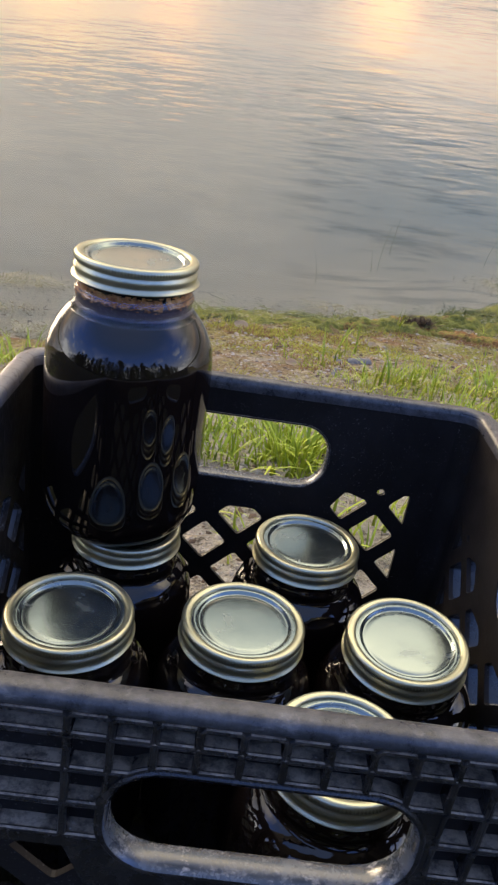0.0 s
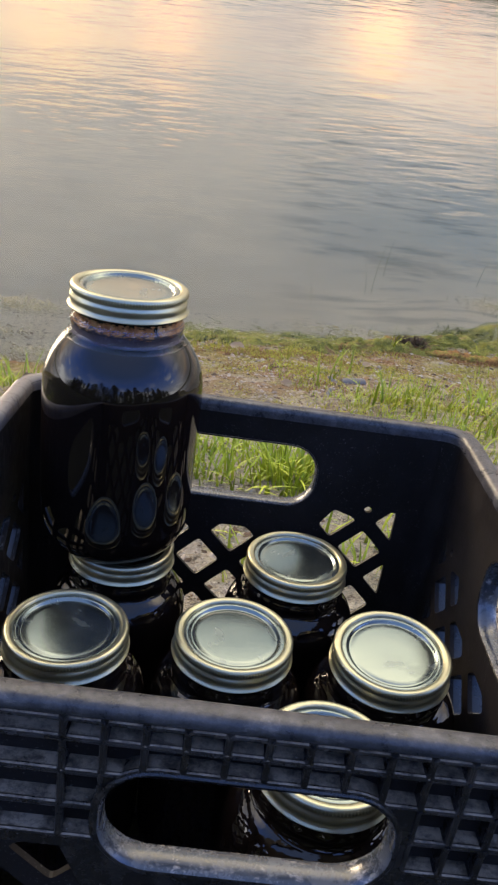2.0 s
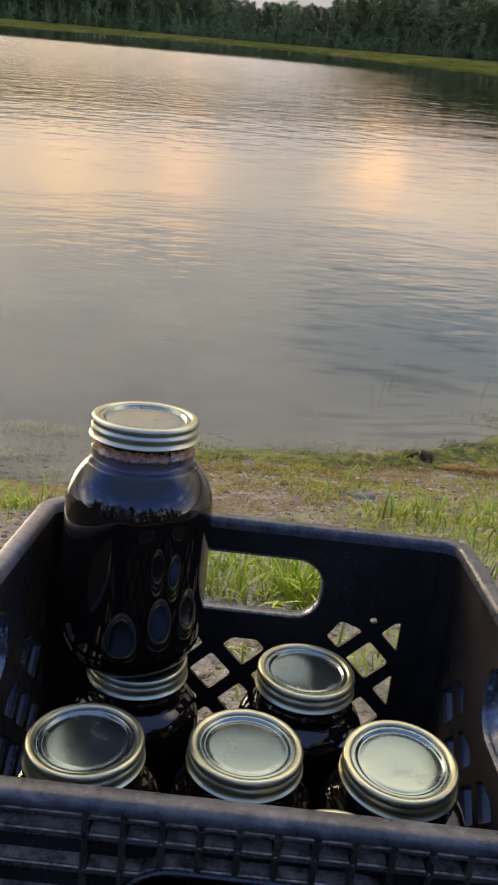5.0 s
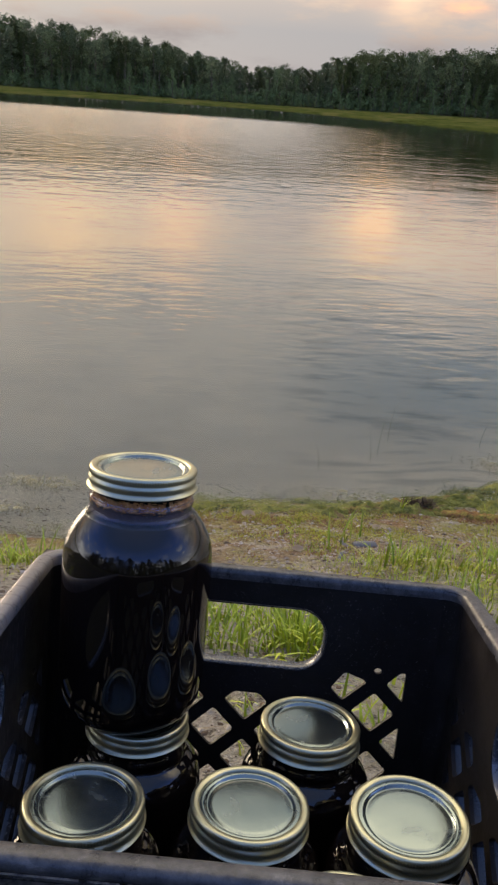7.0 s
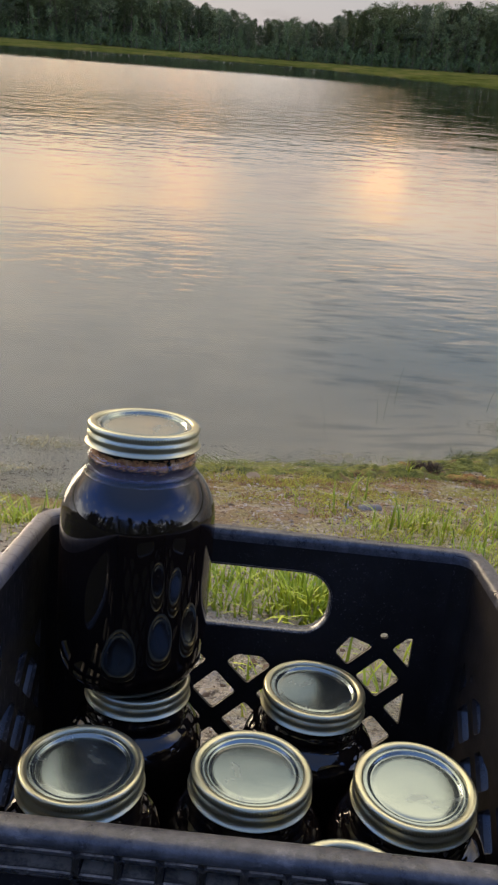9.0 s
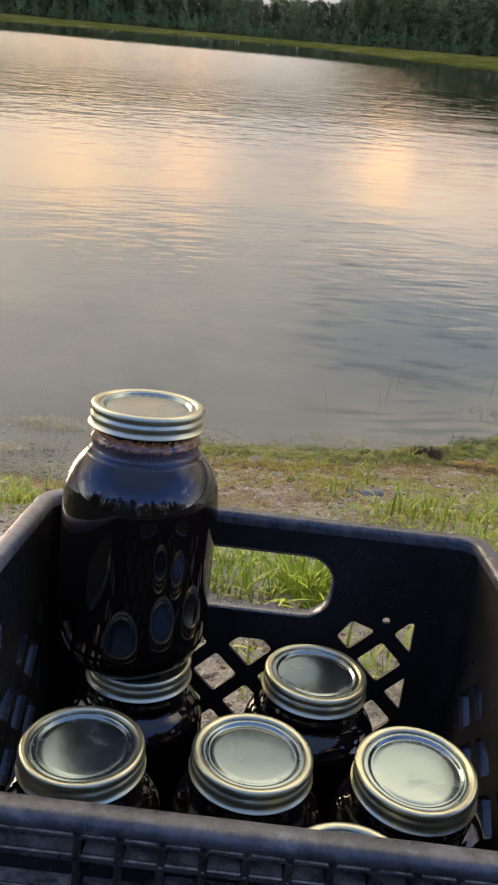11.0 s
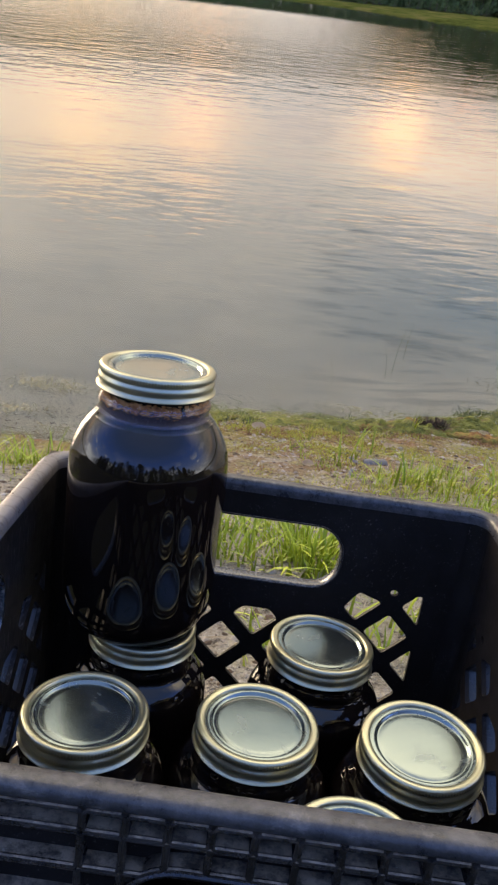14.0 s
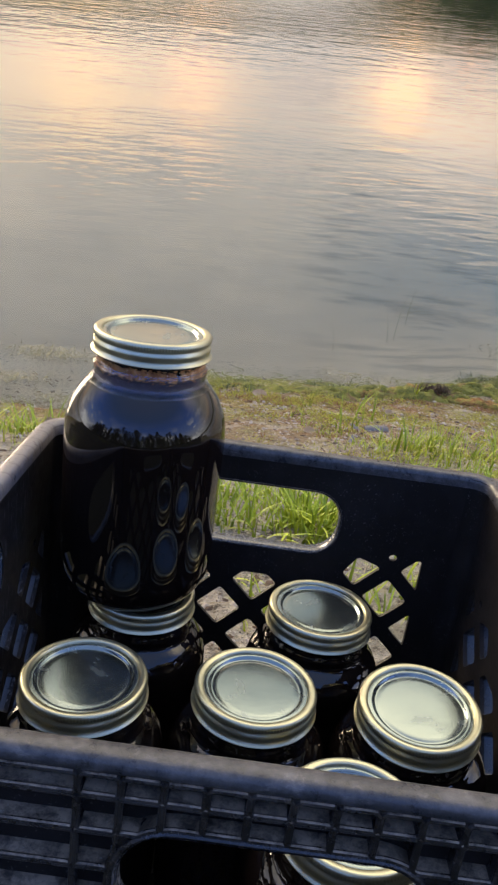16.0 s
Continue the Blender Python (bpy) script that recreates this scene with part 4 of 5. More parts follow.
for k, (place, lean, label) in enumerate(JARS):
    m = UP @ pose(*place, lean[0], lean[1], 0) @ pose(0, 0, -0.1800 if place[2] > 0.3 else -JAR_H, 0, 0, lean[2])
    if k == 0:
        jar, first.matrix_world = first, m
    elif place[2] > 0.3:
        jar, stacked.matrix_world = stacked, m @ Matrix.Diagonal((1, 1, 0.1800 / JAR_H, 1))
    else:
        jar = copy_thing(first, m)
    tagged(jar, label, "jar", "jars in the crate")

# ---------------------------------------------------------------- bank: grass, pebbles, wrack


def soup(name, tris, material, label, category, kind="stuff"):
    me = bpy.data.meshes.new(name)
    v, f = tris
    me.from_pydata(v, [], f)
    me.materials.append(material)
    return tagged(new(name, me), label, category, kind=kind)


rng = random.Random(11)


def blade(v, f, x, y, z, h, w, az, bend, seg=4):
    """One grass blade: a tapering bowed strip."""
    dx, dy = math.cos(az), math.sin(az)
    px, py = -dy, dx
    n = len(v)
    for k in range(seg):
        t = k / seg
        r, up = bend * h * t * t, h * (t - 0.25 * bend * t * t)
        ww = w * (1 - 0.75 * t) * 0.5
        v.append((x + dx * r + px * ww, y + dy * r + py * ww, z + up))
        v.append((x + dx * r - px * ww, y + dy * r - py * ww, z + up))
    v.append((x + dx * bend * h, y + dy * bend * h, z + h * (1 - 0.25 * bend)))
    for k in range(seg - 1):
        a = n + 2 * k
        f.append((a, a + 1, a + 3, a + 2))
    f.append((n + 2 * seg - 2, n + 2 * seg - 1, n + 2 * seg))


def tuft(v, f, x, y, count, spread, h, w):
    for _ in range(count):
        a, r = rng.uniform(0, 6.283), spread * rng.random() ** 0.7
        bx, by = x + r * math.cos(a), y + r * math.sin(a)
        blade(v, f, bx, by, land(bx, by) - 0.004, h * rng.uniform(0.45, 1.1), w * rng.uniform(0.7, 1.3), a + rng.uniform(-0.8, 0.8), rng.uniform(0.1, 1.05))


def clear_of_crate(x, y):
    return not (-0.19 < x < 0.19 and -0.18 < y < 0.20)


v, f = [], []
spots = [(-0.035, 0.63, 34, 0.05, 0.07), (0.01, 0.60, 30, 0.05, 0.07), (0.085, 0.62, 110, 0.055, 0.085), (0.12, 0.64, 70, 0.05, 0.09), (0.05, 0.66, 60, 0.06, 0.07), (-0.01, 0.74, 20, 0.05, 0.06), (0.20, 0.70, 30, 0.06, 0.08),
         (0.10, 0.42, 30, 0.05, 0.06), (0.19, 0.47, 40, 0.05, 0.07), (-0.02, 0.46, 30, 0.05, 0.06), (0.24, 0.40, 34, 0.06, 0.06), (0.03, 0.36, 20, 0.04, 0.05), (0.16, 0.37, 24, 0.04, 0.06),
         (0.48, 1.15, 50, 0.12, 0.08), (0.62, 1.20, 60, 0.12, 0.09), (0.55, 1.00, 60, 0.12, 0.08), (0.40, 1.26, 36, 0.1, 0.07), (0.32, 1.16, 30, 0.08, 0.09), (0.72, 1.36, 40, 0.12, 0.08),
         (-0.48, 1.14, 60, 0.07, 0.08), (-0.56, 1.00, 40, 0.1, 0.08), (0.24, 1.45, 24, 0.09, 0.09), (0.80, 1.6, 30, 0.14, 0.08), (0.66, 0.82, 60, 0.12, 0.08), (0.42, 0.86, 40, 0.1, 0.07)]
for _ in range(150):
    spots.append((rng.uniform(-0.10, 0.22), rng.uniform(0.58, 0.80), rng.randint(3, 8), 0.022, rng.uniform(0.020, 0.055)))
for x, y, n, s, h in spots:
    tuft(v, f, x, y, int(n * 0.8), s, h, 0.0046)
LUSH = ((0.45, 1.36, 0.10, 0.06), (0.58, 1.44, 0.10, 0.05), (0.54, 1.18, 0.12, 0.08), (0.35, 1.24, 0.08, 0.06), (0.25, 1.12, 0.08, 0.06), (0.11, 1.36, 0.05, 0.07), (0.70, 1.34, 0.14, 0.10),
        (0.10, 1.46, 0.06, 0.08), (-0.48, 1.14, 0.07, 0.05), (-0.53, 1.18, 0.08, 0.05), (-0.47, 1.32, 0.04, 0.04), (0.40, 0.95, 0.2, 0.12), (0.68, 0.98, 0.2, 0.14))
SANDY = ((0.60, 1.66, 0.22, 0.11), (0.40, 1.62, 0.10, 0.08), (-0.05, 1.42, 0.08, 0.10), (0.24, 1.40, 0.09, 0.05), (-0.62, 1.45, 0.20, 0.14), (0.02, 0.95, 0.16, 0.10))


def lush(x, y):
    """How thickly grass grows at a spot: clumps on the bank, bare sand between."""
    g = 0.55 * noise.noise((x * 2.0, y * 2.0, 1.5)) + 0.35 * noise.noise((x * 7, y * 7, 2.5)) - 0.10
    for spots_of, amount in ((LUSH, 0.9), (SANDY, -0.8)):
        g += amount * max(math.exp(-((x - cx) / sx) ** 2 - ((y - cy) / sy) ** 2) for cx, cy, sx, sy in spots_of)
    return g


for _ in range(9000):
    x, y = rng.uniform(-1.4, 1.6), rng.uniform(0.22, 1.95)
    g = lush(x, y)
    if g > rng.uniform(0.0, 0.35) and clear_of_crate(x, y):
        tuft(v, f, x, y, rng.randint(2, 5), 0.020, rng.uniform(0.012, 0.030) * (1.0 + min(g, 0.9)), 0.0026)
for _ in range(2600):
    x, y = rng.uniform(-7, 7), rng.uniform(-5.0, 1.7)
    if (abs(x) > 1.4 or y < -0.75) and noise.noise((x * 1.1, y * 1.1, 4.5)) > -0.1:
        tuft(v, f, x, y, rng.randint(3, 6), 0.05, rng.uniform(0.03, 0.08), 0.0045)
soup("grass", (v, f), M["grass"], "sparse yellow-green grass tufts on the lake bank", "grass")

v, f = [], []
for _ in range(3600):
    x, y = rng.uniform(-1.4, 1.7), rng.uniform(0.2, 2.0)
    if clear_of_crate(x, y):
        blade(v, f, x, y, land(x, y) + 0.001, rng.uniform(0.004, 0.013), 0.0020, rng.uniform(0, 6.28), rng.uniform(2.5, 5.0), 4)
soup("dry_grass", (v, f), M["straw"], "dead straw-coloured grass stalks on the sand", "dry grass")


def chips(count, size, ylo, yhi, flat, lift=0.3):
    v, f = [], []
    for _ in range(count):
        x, y = rng.uniform(-1.5, 1.8), rng.uniform(ylo, yhi)
        if not clear_of_crate(x, y):
            continue
        s = size * 0.35 * rng.paretovariate(1.7)
        if s > size * 2.2 or noise.noise((x * 3.1, y * 3.1, 9.0)) < rng.uniform(-0.5, 0.1):
            continue
        n, z, a = len(v), land(x, y), rng.uniform(0, 3.14)
        sx, sy, sz = s, s * rng.uniform(0.5, 1.0), s * flat
        ca, sn = math.cos(a), math.sin(a)
        for px, py, pz in ((1, 0, 0), (0.3, 0.9, 0.1), (-0.8, 0.5, -0.1), (-0.9, -0.4, 0.1), (0.2, -0.9, 0), (0.05, 0.1, 1), (0, 0, -1)):
            px, py = px * sx * rng.uniform(0.8, 1.2), py * sy * rng.uniform(0.8, 1.2)
            v.append((x + ca * px - sn * py, y + sn * px + ca * py, z + lift * sz + pz * sz))
        for k in range(5):
            f.append((n + k, n + (k + 1) % 5, n + 5))
            f.append((n + (k + 1) % 5, n + k, n + 6))
    return v, f


soup("gravel", chips(42000, 0.0040, 0.2, 2.3, 0.45), M["pebble"], "pale gravel and shell bits scattered on the bank", "gravel")
soup("plant_litter", chips(16000, 0.0048, 0.2, 2.0, 0.22), M["debris"], "dark scraps of dead leaves on the sand", "litter")


# ---------------------------------------------------------------- waterline: algae, wrack, stems
SHORE = [(-0.30, 1.86), (-0.06, 1.83), (0.22, 1.83), (0.40, 1.89), (0.55, 1.96), (0.80, 2.03), (1.00, 2.10), (1.40, 2.18), (1.9, 2.2)]


def shore_y(x):
    for (x0, y0), (x1, y1) in zip(SHORE, SHORE[1:]):
        if x <= x1:
            return y0 + (y1 - y0) * (x - x0) / (x1 - x0)
    return SHORE[-1][1]


def algae_mat():
    """A low uneven mat of algae thrown up along the water."""
    bm = bmesh.new()
    nu, nv, grid = 330, 26, []
    for i in range(nu + 1):
        x = -0.26 + 1.55 * i / nu
        n1 = noise.noise((x * 3.1, 0.3, 2.0))
        width = 0.075 + 0.05 * n1 + (0.10 if 0.70 < x < 1.3 else 0.0) * min(1, (x - 0.70) * 6, (1.3 - x) * 6)
        row = []
        for j in range(nv + 1):
            t = j / nv * 2 - 1
            y = shore_y(x) + t * max(width, 0.03) + 0.02 * noise.noise((x * 9, 5, 1))
            fade = min(1.0, i / 10 + 0.05, (nu - i) / 30 + 0.02)
            lump = fade * max(0.0, 0.35 + 1.1 * noise.noise((x * 14, y * 14, 0)) + 0.5 * noise.noise((x * 40, y * 40, 4)))
            h = (1 - t * t) * (0.002 * fade + 0.036 * lump * (0.5 + 0.9 * max(0, n1 + 0.4)))
            row.append(bm.verts.new((x, y, max(land(x, y), LAKE - 0.004) - 0.004 + h)))
        grid.append(row)
    for a, b in zip(grid, grid[1:]):
        for j in range(nv):
            bm.faces.new([a[j], b[j], b[j + 1], a[j + 1]])
    m = Mat("green_and_rusty_algae", Roughness=0.75, Specular_IOR_Level=0.3)
    n, k = m.noise(16, 6, 0.7), m.noise(150, 5, 0.8)
    c = m.ramp(n, [(0.30, (0.035, 0.036, 0.010)), (0.42, (0.12, 0.125, 0.018)), (0.53, (0.26, 0.25, 0.030)), (0.62, (0.24, 0.15, 0.05)), (0.72, (0.15, 0.085, 0.035))])
    c = m.mix(m.ramp(k, [(0.35, 0.6), (0.55, 0.0)]), c, (0.03, 0.03, 0.01))
    m.set(Base_Color=c)
    m.bump(m.math("ADD", k, n), 0.8, 0.008)
    ob = mesh_object("algae_mat", bm, m.m)
    return tagged(ob, "lumpy green and rust-brown algae mat along the waterline", "algae", kind="stuff")


algae_mat()

v, f = [], []
for _ in range(1100):
    x = rng.uniform(-0.28, 1.3)
    y = shore_y(x) + rng.gauss(0, 0.045)
    z = max(land(x, y), LAKE) + 0.008 + 0.02 * rng.random()
    blade(v, f, x, y, z, rng.uniform(0.006, 0.014), 0.0035, rng.choice((0, 3.14)) + rng.uniform(-0.9, 0.9), rng.uniform(3.0, 5.0), 3)
soup("algae_strands", (v, f), M["algae"], "stringy green algae strands on the mat", "algae")

v, f = [], []
for cx, cy, sx, sy, n in ((-0.70, 1.935, 0.11, 0.035, 330), (-0.80, 1.76, 0.13, 0.03, 200), (0.92, 2.34, 0.12, 0.05, 200), (0.33, 2.02, 0.18, 0.03, 140), (-0.60, 1.66, 0.10, 0.03, 60)):
    for _ in range(n):
        x, y = rng.gauss(cx, sx * 0.6), rng.gauss(cy, sy * 0.7)
        z = max(land(x, y), LAKE) + rng.uniform(0.001, 0.008)
        blade(v, f, x, y, z, rng.uniform(0.004, 0.010), 0.0034, rng.uniform(0, 6.28), rng.uniform(3.0, 5.0), 3)
soup("wrack", (v, f), M["weed"], "pale olive water-weed wrack lying at the waterline", "wrack")


def fuzz(name, material, label, count, patches):
    """Low moss or algae: very short fine blades in soft-edged patches."""
    v, f = [], []
    for cx, cy, sx, sy, share in patches:
        for _ in range(int(count * share)):
            x, y = rng.gauss(cx, sx), rng.gauss(cy, sy)
            if noise.noise((x * 8, y * 8, 6.0)) + 0.5 * noise.noise((x * 22, y * 22, 3.0)) < rng.uniform(-0.15, 0.35) or y > shore_y(max(x, -0.3)) + 0.05 or not clear_of_crate(x, y):
                continue
            blade(v, f, x, y, land(x, y) - 0.001, rng.uniform(0.004, 0.013), 0.0028, rng.uniform(0, 6.28), rng.uniform(0.3, 1.6), 2)
    return soup(name, (v, f), M[material], label, "moss" if material == "moss" else "algae")


fuzz("moss", "moss", "low yellow-green moss spread over the damp bank", 30000,
     ((0.12, 1.76, 0.20, 0.07, 0.24), (0.10, 1.56, 0.12, 0.09, 0.14), (0.30, 1.60, 0.14, 0.08, 0.06), (0.62, 1.38, 0.22, 0.10, 0.16), (0.95, 1.75, 0.2, 0.15, 0.08),
      (0.40, 1.15, 0.2, 0.10, 0.12), (-0.62, 1.25, 0.12, 0.10, 0.08), (0.80, 1.98, 0.16, 0.05, 0.12)))
fuzz("green_algae", "pond", "thick green algae heaped at the waterline", 5000, ((-0.06, 1.80, 0.07, 0.035, 0.35), (0.22, 1.80, 0.10, 0.02, 0.25), (0.85, 1.98, 0.16, 0.05, 0.40)))
fuzz("rusty_algae", "rust", "rust-brown dried algae on the damp bank", 11000,
     ((-0.03, 1.58, 0.09, 0.06, 0.45), (0.22, 1.68, 0.13, 0.05, 0.2), (0.72, 1.84, 0.16, 0.02, 0.25), (0.12, 1.30, 0.12, 0.06, 0.1)))


ROPE = ((0.24, 1.79), (0.38, 1.90), (0.48, 1.97), (0.53, 1.955), (0.60, 1.90), (0.70, 1.875), (0.78, 1.84), (1.0, 1.80))


def algae_rope():
    """A ridge of matted brown algae pushed up along the bank side of the mat."""
    bm, rings, seg = bmesh.new(), [], 10
    for i in range(221):
        x = 0.24 + 0.0034 * i
        y = next(y0 + (y1 - y0) * (x - x0) / (x1 - x0) for (x0, y0), (x1, y1) in zip(ROPE, ROPE[1:]) if x <= x1 + 1e-6)
        y += 0.012 * noise.noise((x * 16, 1.0, 8.0))
        r = max(0.004, 0.0145 + 0.010 * noise.noise((x * 9, 2.0, 0.0)) + 0.005 * noise.noise((x * 40, 2.0, 0.0))) * min(1.0, i / 12 + 0.1, (220 - i) / 12 + 0.1)
        z = max(land(x, y), LAKE) + 0.002
        ring = []
        for a in [2 * math.pi * k / seg for k in range(seg)]:
            q = r * (1 + 0.55 * noise.noise((x * 70, math.cos(a) * 2.0, math.sin(a) * 2.0)))
            ring.append(bm.verts.new((x, y + 1.8 * q * math.cos(a), z + q * math.sin(a))))
        rings.append(ring)
    for a, b in zip(rings, rings[1:]):
        for k in range(seg):
            bm.faces.new([a[k], a[(k + 1) % seg], b[(k + 1) % seg], b[k]])
    m = Mat("matted_brown_algae", Roughness=0.85, Specular_IOR_Level=0.2)
    n, k = m.noise(30, 5, 0.7), m.noise(260, 5, 0.8, m.scaled((0.35, 1, 1)))
    c = m.ramp(n, [(0.34, (0.10, 0.05, 0.018)), (0.48, (0.30, 0.15, 0.045)), (0.60, (0.33, 0.26, 0.05)), (0.72, (0.17, 0.17, 0.03))])
    m.set(Base_Color=m.mix(m.ramp(k, [(0.38, 0.75), (0.55, 0.0)]), c, (0.045, 0.030, 0.012)))
    m.bump(k, 0.9, 0.006)
    return tagged(mesh_object("algae_ridge", bm, m.m), "rust-brown ridge of algae along the waterline", "algae", kind="stuff")


algae_rope()

v, f = [], []
for cx, cy, sx, sy, n in ((0.18, 1.935, 0.045, 0.012, 150), (0.25, 1.925, 0.03, 0.012, 110), (0.33, 1.955, 0.03, 0.012, 60), (0.70, 2.09, 0.03, 0.016, 120), (0.80, 2.12, 0.05, 0.018, 180), (0.85, 2.05, 0.06, 0.018, 200), (-0.07, 1.875, 0.03, 0.010, 120)):
    for _ in range(n):
        x, y = rng.gauss(cx, sx * 0.7), rng.gauss(cy, sy * 0.7)
        blade(v, f, x, y, max(land(x, y), LAKE) - 0.002, rng.uniform(0.006, 0.020), 0.0042, rng.uniform(0, 6.28), rng.uniform(0.6, 2.6), 3)
soup("pond_weed", (v, f), M["pond"], "dark green pond weed washed up in the shallows", "pond weed")


def driftwood(x, y, length, thick, turn):
    bm, rings = bmesh.new(), []
    for i in range(9):
        t = i / 8 - 0.5
        r = thick * (1 - 1.4 * t * t) * (1 + 0.3 * noise.noise((t * 6, 2, 5)))
        rings.append([bm.verts.new((t * length, 1.3 * r * math.cos(a), 0.6 * r * math.sin(a) + 0.1 * thick * noise.noise((t * 9, a, 1)))) for a in [2 * math.pi * k / 8 for k in range(8)]])
    bm.faces.new(rings[0]), bm.faces.new(rings[-1][::-1])
    for a, b in zip(rings, rings[1:]):
        for k in range(8):
            bm.faces.new([a[k], a[(k + 1) % 8], b[(k + 1) % 8], b[k]])
    ob = mesh_object("driftwood", bm, M["wood"], angle=50)
    ob.matrix_world = pose(x, y, land(x, y) + 0.3 * thick, 0, 0, turn)
    return tagged(ob, "small weathered grey driftwood piece on the bank", "driftwood")


driftwood(0.295, 1.400, 0.060, 0.012, 8)
driftwood(0.245, 1.385, 0.055, 0.006, -62)
driftwood(0.21, 1.22, 0.05, 0.004, 75)
driftwood(0.02, 1.93, 0.05, 0.0025, 160)


def dead_leaf(x, y, size, turn):
    bm, rows = bmesh.new(), []
    for i in range(7):
        t = i / 6
        w = size * 0.42 * math.sin(math.pi * (0.06 + 0.9 * t)) ** 0.8
        rows.append([bm.verts.new((size * (t - 0.5), w * c, 0.25 * size * (t - 0.5) ** 2 + 0.35 * w * abs(c))) for c in (-1, -0.5, 0, 0.5, 1)])
    for a, b in zip(rows, rows[1:]):
        for k in range(4):
            bm.faces.new([a[k], a[k + 1], b[k + 1], b[k]])
    bmesh.ops.solidify(bm, geom=bm.faces, thickness=0.0008)
    ob = mesh_object("dead_leaf", bm, M["leaf"])
    ob.matrix_world = pose(x, y, land(x, y) + 0.004, 8, 0, turn)
    return tagged(ob, "pale tan fallen leaf lying on the bank", "leaf")


dead_leaf(-0.006, 1.70, 0.045, -25)
for x, y, q, a in ((0.36, 1.62, 0.03, 40), (0.52, 1.38, 0.028, 100), (0.12, 1.30, 0.03, 10), (0.70, 1.62, 0.032, 70)):
    dead_leaf(x, y, q, a)


def stump_tuft(x, y):
    v, f = [], []
    for _ in range(300):
        a, r = rng.uniform(0, 6.28), 0.024 * rng.random() ** 0.6
        bx, by = x + r * math.cos(a), y + 0.7 * r * math.sin(a)
        blade(v, f, bx, by, max(land(bx, by), LAKE) - 0.004, rng.uniform(0.026, 0.058), 0.0055, rng.uniform(0, 6.28), rng.uniform(0.1, 1.1), 3)
    me = bpy.data.meshes.new("dead_tuft")
    me.from_pydata(v, [], f)
    me.materials.append(M["debris"])
    return tagged(new("dead_tuft", me), "dark brown dead sedge stub at the waterline", "dead plant")


stump_tuft(0.528, 1.945)
stump_tuft(0.572, 1.945)
v, f = [], []
tuft(v, f, 0.475, 1.88, 9, 0.014, 0.13, 0.0036)
tuft(v, f, 0.13, 1.60, 5, 0.012, 0.11, 0.0028)
tuft(v, f, 0.20, 1.30, 6, 0.016, 0.09, 0.0030)
tuft(v, f, -0.40, 1.45, 8, 0.02, 0.06, 0.012)
soup("sedge_shoots", (v, f), M["grass"], "tall pale green sedge shoots near the water", "sedge")

v, f = [], []
for x, y, h, b in ((0.235, 2.22, 0.16, -0.25), (0.47, 2.40, 0.20, 0.12), (0.44, 2.36, 0.13, -0.2), (0.53, 2.55, 0.17, 0.1), (0.90, 2.55, 0.12, 0.2)):
    blade(v, f, x, y, LAKE - 0.02, h, 0.003, 0.3, b, 5)
soup("water_stems", (v, f), M["algae"], "thin weed stems standing in the shallow water", "weed")

# ---------------------------------------------------------------- woods


def limb(bm, a, b, r0, r1, seg=6):
    a, b = Vector(a), Vector(b)
    d = (b - a).normalized()
    u = d.orthogonal().normalized()
    w = d.cross(u)
    rings = []
    for p, r in ((a, r0), ((a + b) / 2 + u * 0.04 * (b - a).length, (r0 + r1) / 2), (b, r1)):
        rings.append([bm.verts.new(p + (u * math.cos(t) + w * math.sin(t)) * r) for t in [2 * math.pi * k / seg for k in range(seg)]])
    for x, y in zip(rings, rings[1:]):
        for k in range(seg):
            bm.faces.new([x[k], x[(k + 1) % seg], y[(k + 1) % seg], y[k]])


def leaves(v, f, c, r, count, size, rnd, flat=0.7):
    for _ in range(count):
        d = Vector((rnd.gauss(0, 1), rnd.gauss(0, 1), rnd.gauss(0, 1))).normalized() * r * rnd.random() ** 0.4
        p = Vector(c) + Vector((d.x, d.y, d.z * flat))
        u = Vector((rnd.gauss(0, 1), rnd.gauss(0, 1), rnd.gauss(0, 0.6))).normalized()
        w = u.orthogonal().normalized()
        s = size * rnd.uniform(0.5, 1.4)
        n = len(v)
        v += [tuple(p + u * s), tuple(p + w * s * 0.6), tuple(p - u * s), tuple(p - w * s * 0.6)]
        f.append((n, n + 1, n + 2, n + 3))


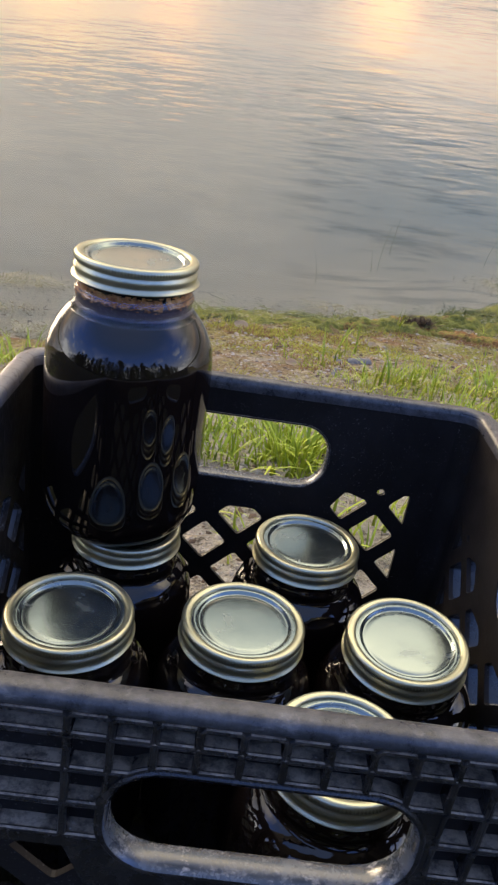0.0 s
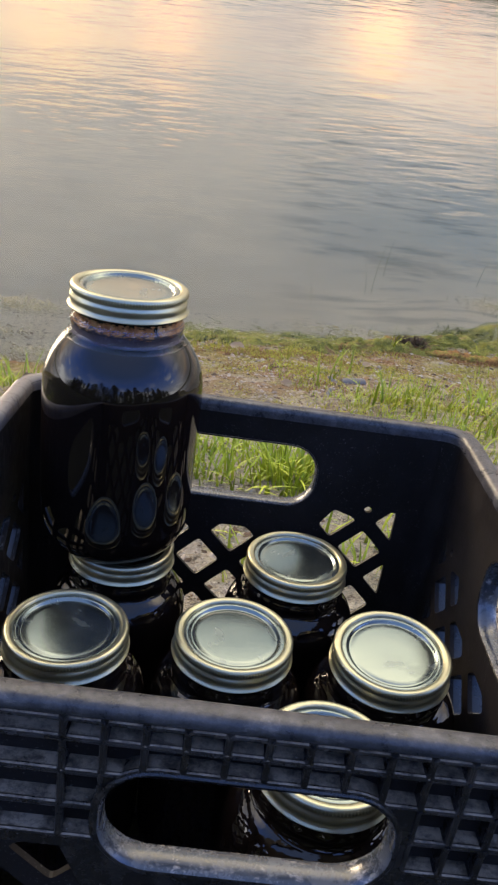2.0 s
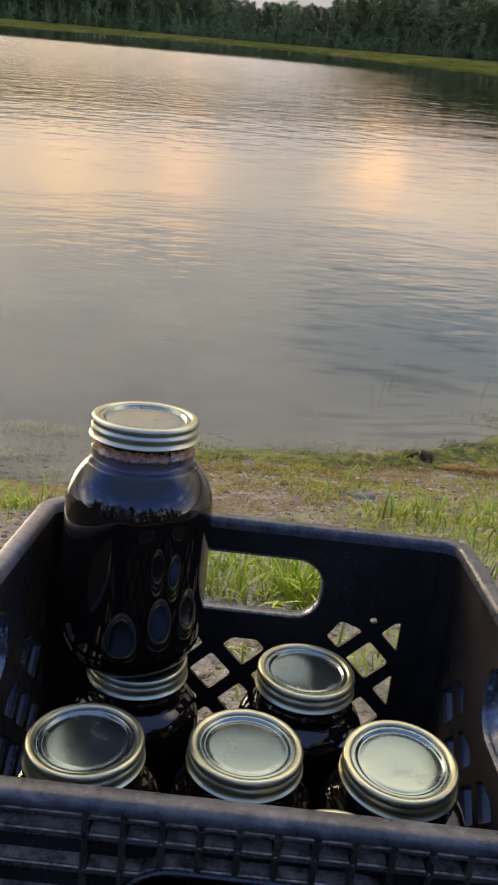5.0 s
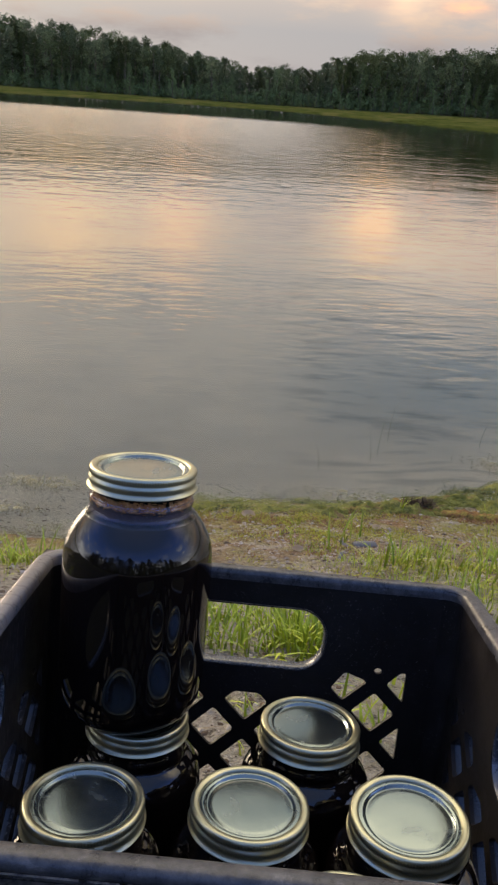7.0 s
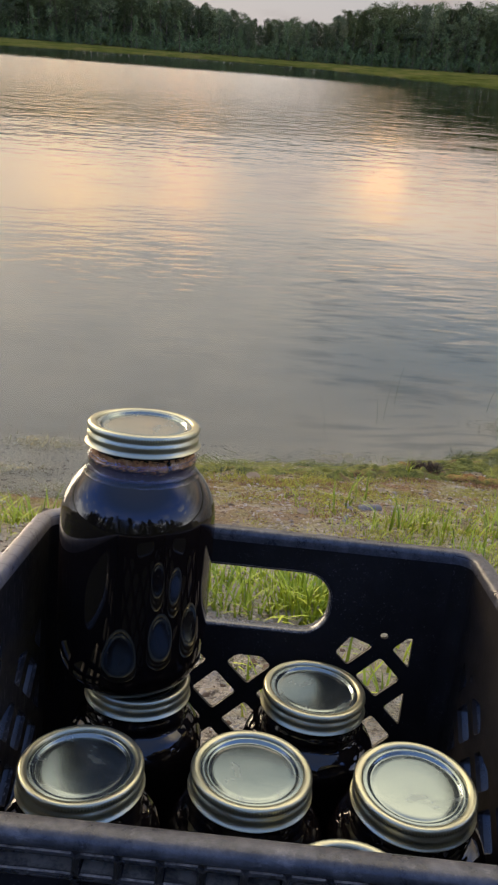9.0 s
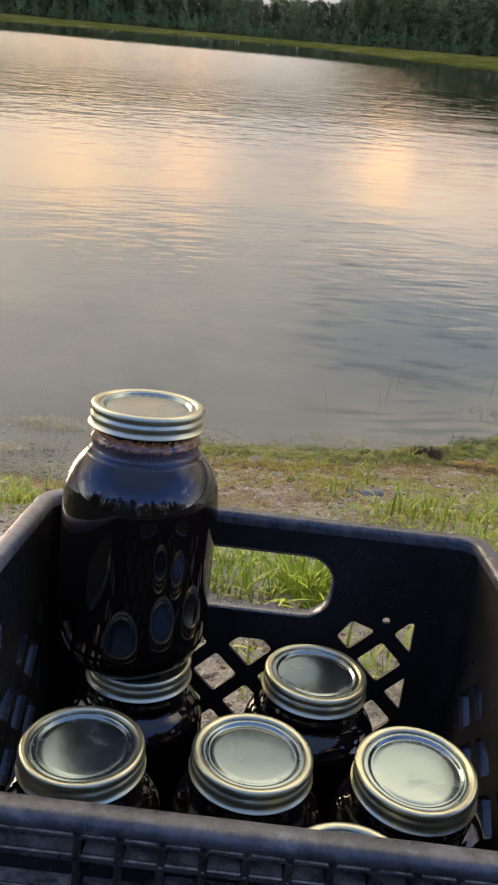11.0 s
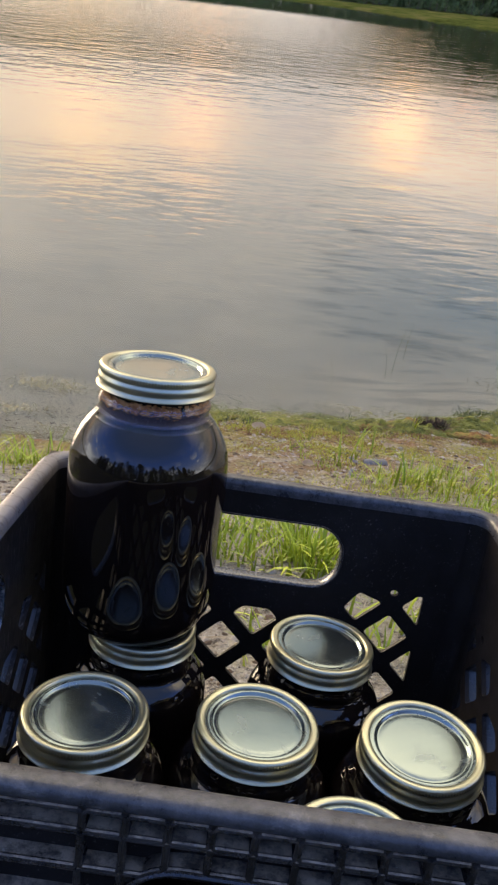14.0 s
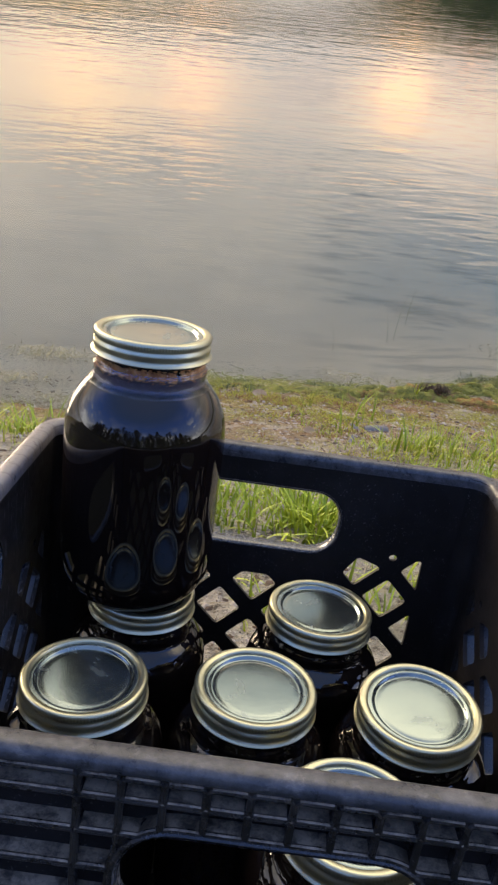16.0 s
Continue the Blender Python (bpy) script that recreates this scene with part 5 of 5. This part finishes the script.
def build_tree(kind, seed, height):
    """A tree of unit kind: pine with a bare stem and ragged top, broadleaf with a full crown, or a young pine green to the ground."""
    rnd = random.Random(seed)
    name = {"pine": "pine_tree", "broad": "broadleaf_tree", "young": "young_pine"}[kind]
    tree = new(name)
    bm = bmesh.new()
    lean = (rnd.uniform(-0.04, 0.04) * height, rnd.uniform(-0.04, 0.04) * height)
    girth = 0.016 * height
    limb(bm, (0, 0, -0.3), (lean[0] * 0.5, lean[1] * 0.5, height * 0.5), girth, girth * 0.7, 7)
    limb(bm, (lean[0] * 0.5, lean[1] * 0.5, height * 0.5), (lean[0], lean[1], height * 0.97), girth * 0.7, girth * 0.12, 6)
    v, f = [], []
    if kind == "pine":
        low, spread, tiers = 0.08, 0.20, 46
    elif kind == "broad":
        low, spread, tiers = 0.06, 0.25, 48
    else:
        low, spread, tiers = 0.03, 0.27, 34
    for k in range(tiers):
        t = low + (1 - low) * (k + rnd.random()) / tiers
        q = (t - low) / (1 - low)
        if kind == "pine":
            reach = spread * (0.20 + 1.0 * (1 - q) ** 0.75)
        elif kind == "broad":
            reach = spread * (0.35 + math.sin((0.10 + 0.86 * q) * math.pi))
        else:
            reach = spread * (1.12 - q)
        reach *= height * rnd.uniform(0.45, 1.1)
        a = rnd.uniform(0, 6.283)
        base = (lean[0] * t, lean[1] * t, height * t * 0.98)
        tip = (base[0] + reach * math.cos(a), base[1] + reach * math.sin(a), base[2] + reach * rnd.uniform(-0.1, 0.45))
        limb(bm, base, tip, girth * 0.28 * (1.1 - q), girth * 0.06, 4)
        clump = height * (0.074 if kind == "pine" else 0.075 if kind == "broad" else 0.060)
        for s, n in ((0.95, 26), (0.6, 20), (0.3, 10)):
            c = [base[i] + (tip[i] - base[i]) * s for i in range(3)]
            leaves(v, f, c, clump * rnd.uniform(0.7, 1.3), n, height * 0.0135, rnd)
    leaves(v, f, (lean[0], lean[1], height * 0.96), height * 0.035, 10, height * 0.014, rnd, 1.6)
    part("trunk", bm, M["bark"], tree)
    me = bpy.data.meshes.new("crown")
    me.from_pydata(v, [], f)
    me.materials.append(M[{"pine": "pine", "broad": "broad", "young": "shrub"}[kind]])
    new("crown", me).parent = tree
    return tree


KINDS = [("pine", 1, 15.0), ("pine", 2, 13.5), ("pine", 3, 16.0), ("broad", 4, 13.0), ("broad", 5, 14.5), ("broad", 6, 12.0), ("young", 7, 5.0), ("young", 8, 6.0)]
LABELS = {"pine": "tall dark green pine in the woods across the lake", "broad": "full-crowned green broadleaf tree in the lakeside woods", "young": "young bushy pine at the edge of the woods"}
protos, used = [build_tree(*k) for k in KINDS], set()


def plant(n, x, y, scale, group):
    m = Matrix.Translation((x, y, land(x, y))) @ Matrix.Rotation(rng.uniform(0, 6.28), 4, "Z")
    tree = protos[n] if n not in used else copy_thing(protos[n], m)
    if n not in used:
        tree.matrix_world = m
        used.add(n)
    tree.scale = (scale,) * 3
    kind = KINDS[n][0]
    return tagged(tree, LABELS[kind], "pine tree" if kind != "broad" else "tree", group)


for row, off in enumerate((0.0, 2.2, 4.6, 7.4, 11.0)):
    x = -50.0 + row * 0.7
    while x < 44:
        pick = rng.choice((0, 1, 2, 0, 1, 3, 5)) if x < 6 else rng.choice((3, 4, 5, 4, 3, 0, 1))
        size = wood_height(x) * rng.uniform(0.78, 1.06) * (0.92 + 0.03 * row) / KINDS[pick][2]
        plant(pick, x, wood_edge(x) + off + rng.uniform(-0.9, 0.9), size, "woods across the lake")
        x += rng.uniform(0.75, 1.6)
for off, step in ((-3.6, 1.5), (-2.2, 1.4), (-0.8, 1.5)):
    x = -50.0
    while x < 44:
        plant(rng.choice((6, 7)), x, wood_edge(x) + off + rng.uniform(-0.8, 0.8), rng.uniform(0.22, 0.30 + 0.42 * rng.random() ** 0.7), "young pines along the far bank")
        x += step * rng.uniform(0.5, 1.5)
# low scrub scattered over the far bank, in loose drifts
x = -50.0
while x < 44:
    if noise.noise((x * 0.15, 2.7, 0.4)) > -0.15:
        plant(rng.choice((6, 7)), x, wood_edge(x) - rng.uniform(4.0, 10.0), rng.uniform(0.07, 0.17), "scrub along the far bank")
    x += rng.uniform(0.5, 1.5)
# woods on the bank behind the viewer, seen mirrored in the jars
for k in range(84):
    x = -54 + 1.3 * k + rng.uniform(-1, 1)
    plant(rng.choice((0, 2, 3, 4)), x, -27 - rng.uniform(0, 7) + 0.004 * x * x, rng.uniform(0.40, 1.15) * (1.0 + 0.35 * noise.noise((x * 0.16, 4.0, 2.0))), "woods behind the near bank")
    # unseen thicket added to block the sky between the trunks
    if k % 2:
        plant(rng.choice((6, 7)), x + 0.6, -24 - rng.uniform(0, 1.5) + 0.004 * x * x, rng.uniform(1.0, 1.4), "thicket behind the near bank")
# tangled undergrowth that closes the foot of the far woods
v, f, low_rnd = [], [], random.Random(21)
for k in range(1900):
    x = -52.0 + 97.0 * (k + low_rnd.random()) / 1900
    y = wood_edge(x) - low_rnd.uniform(-2.5, 2.6)
    top = low_rnd.uniform(0.2, 0.5 + 1.5 * max(0.0, 0.5 + noise.noise((x * 0.35, 1.2, 6.0))))
    leaves(v, f, (x, y, land(x, y) + top), low_rnd.uniform(0.45, 0.85), 15, 0.13, low_rnd, 0.9)
soup("undergrowth", (v, f), M["shrub"], "tangled green undergrowth at the foot of the woods", "undergrowth")
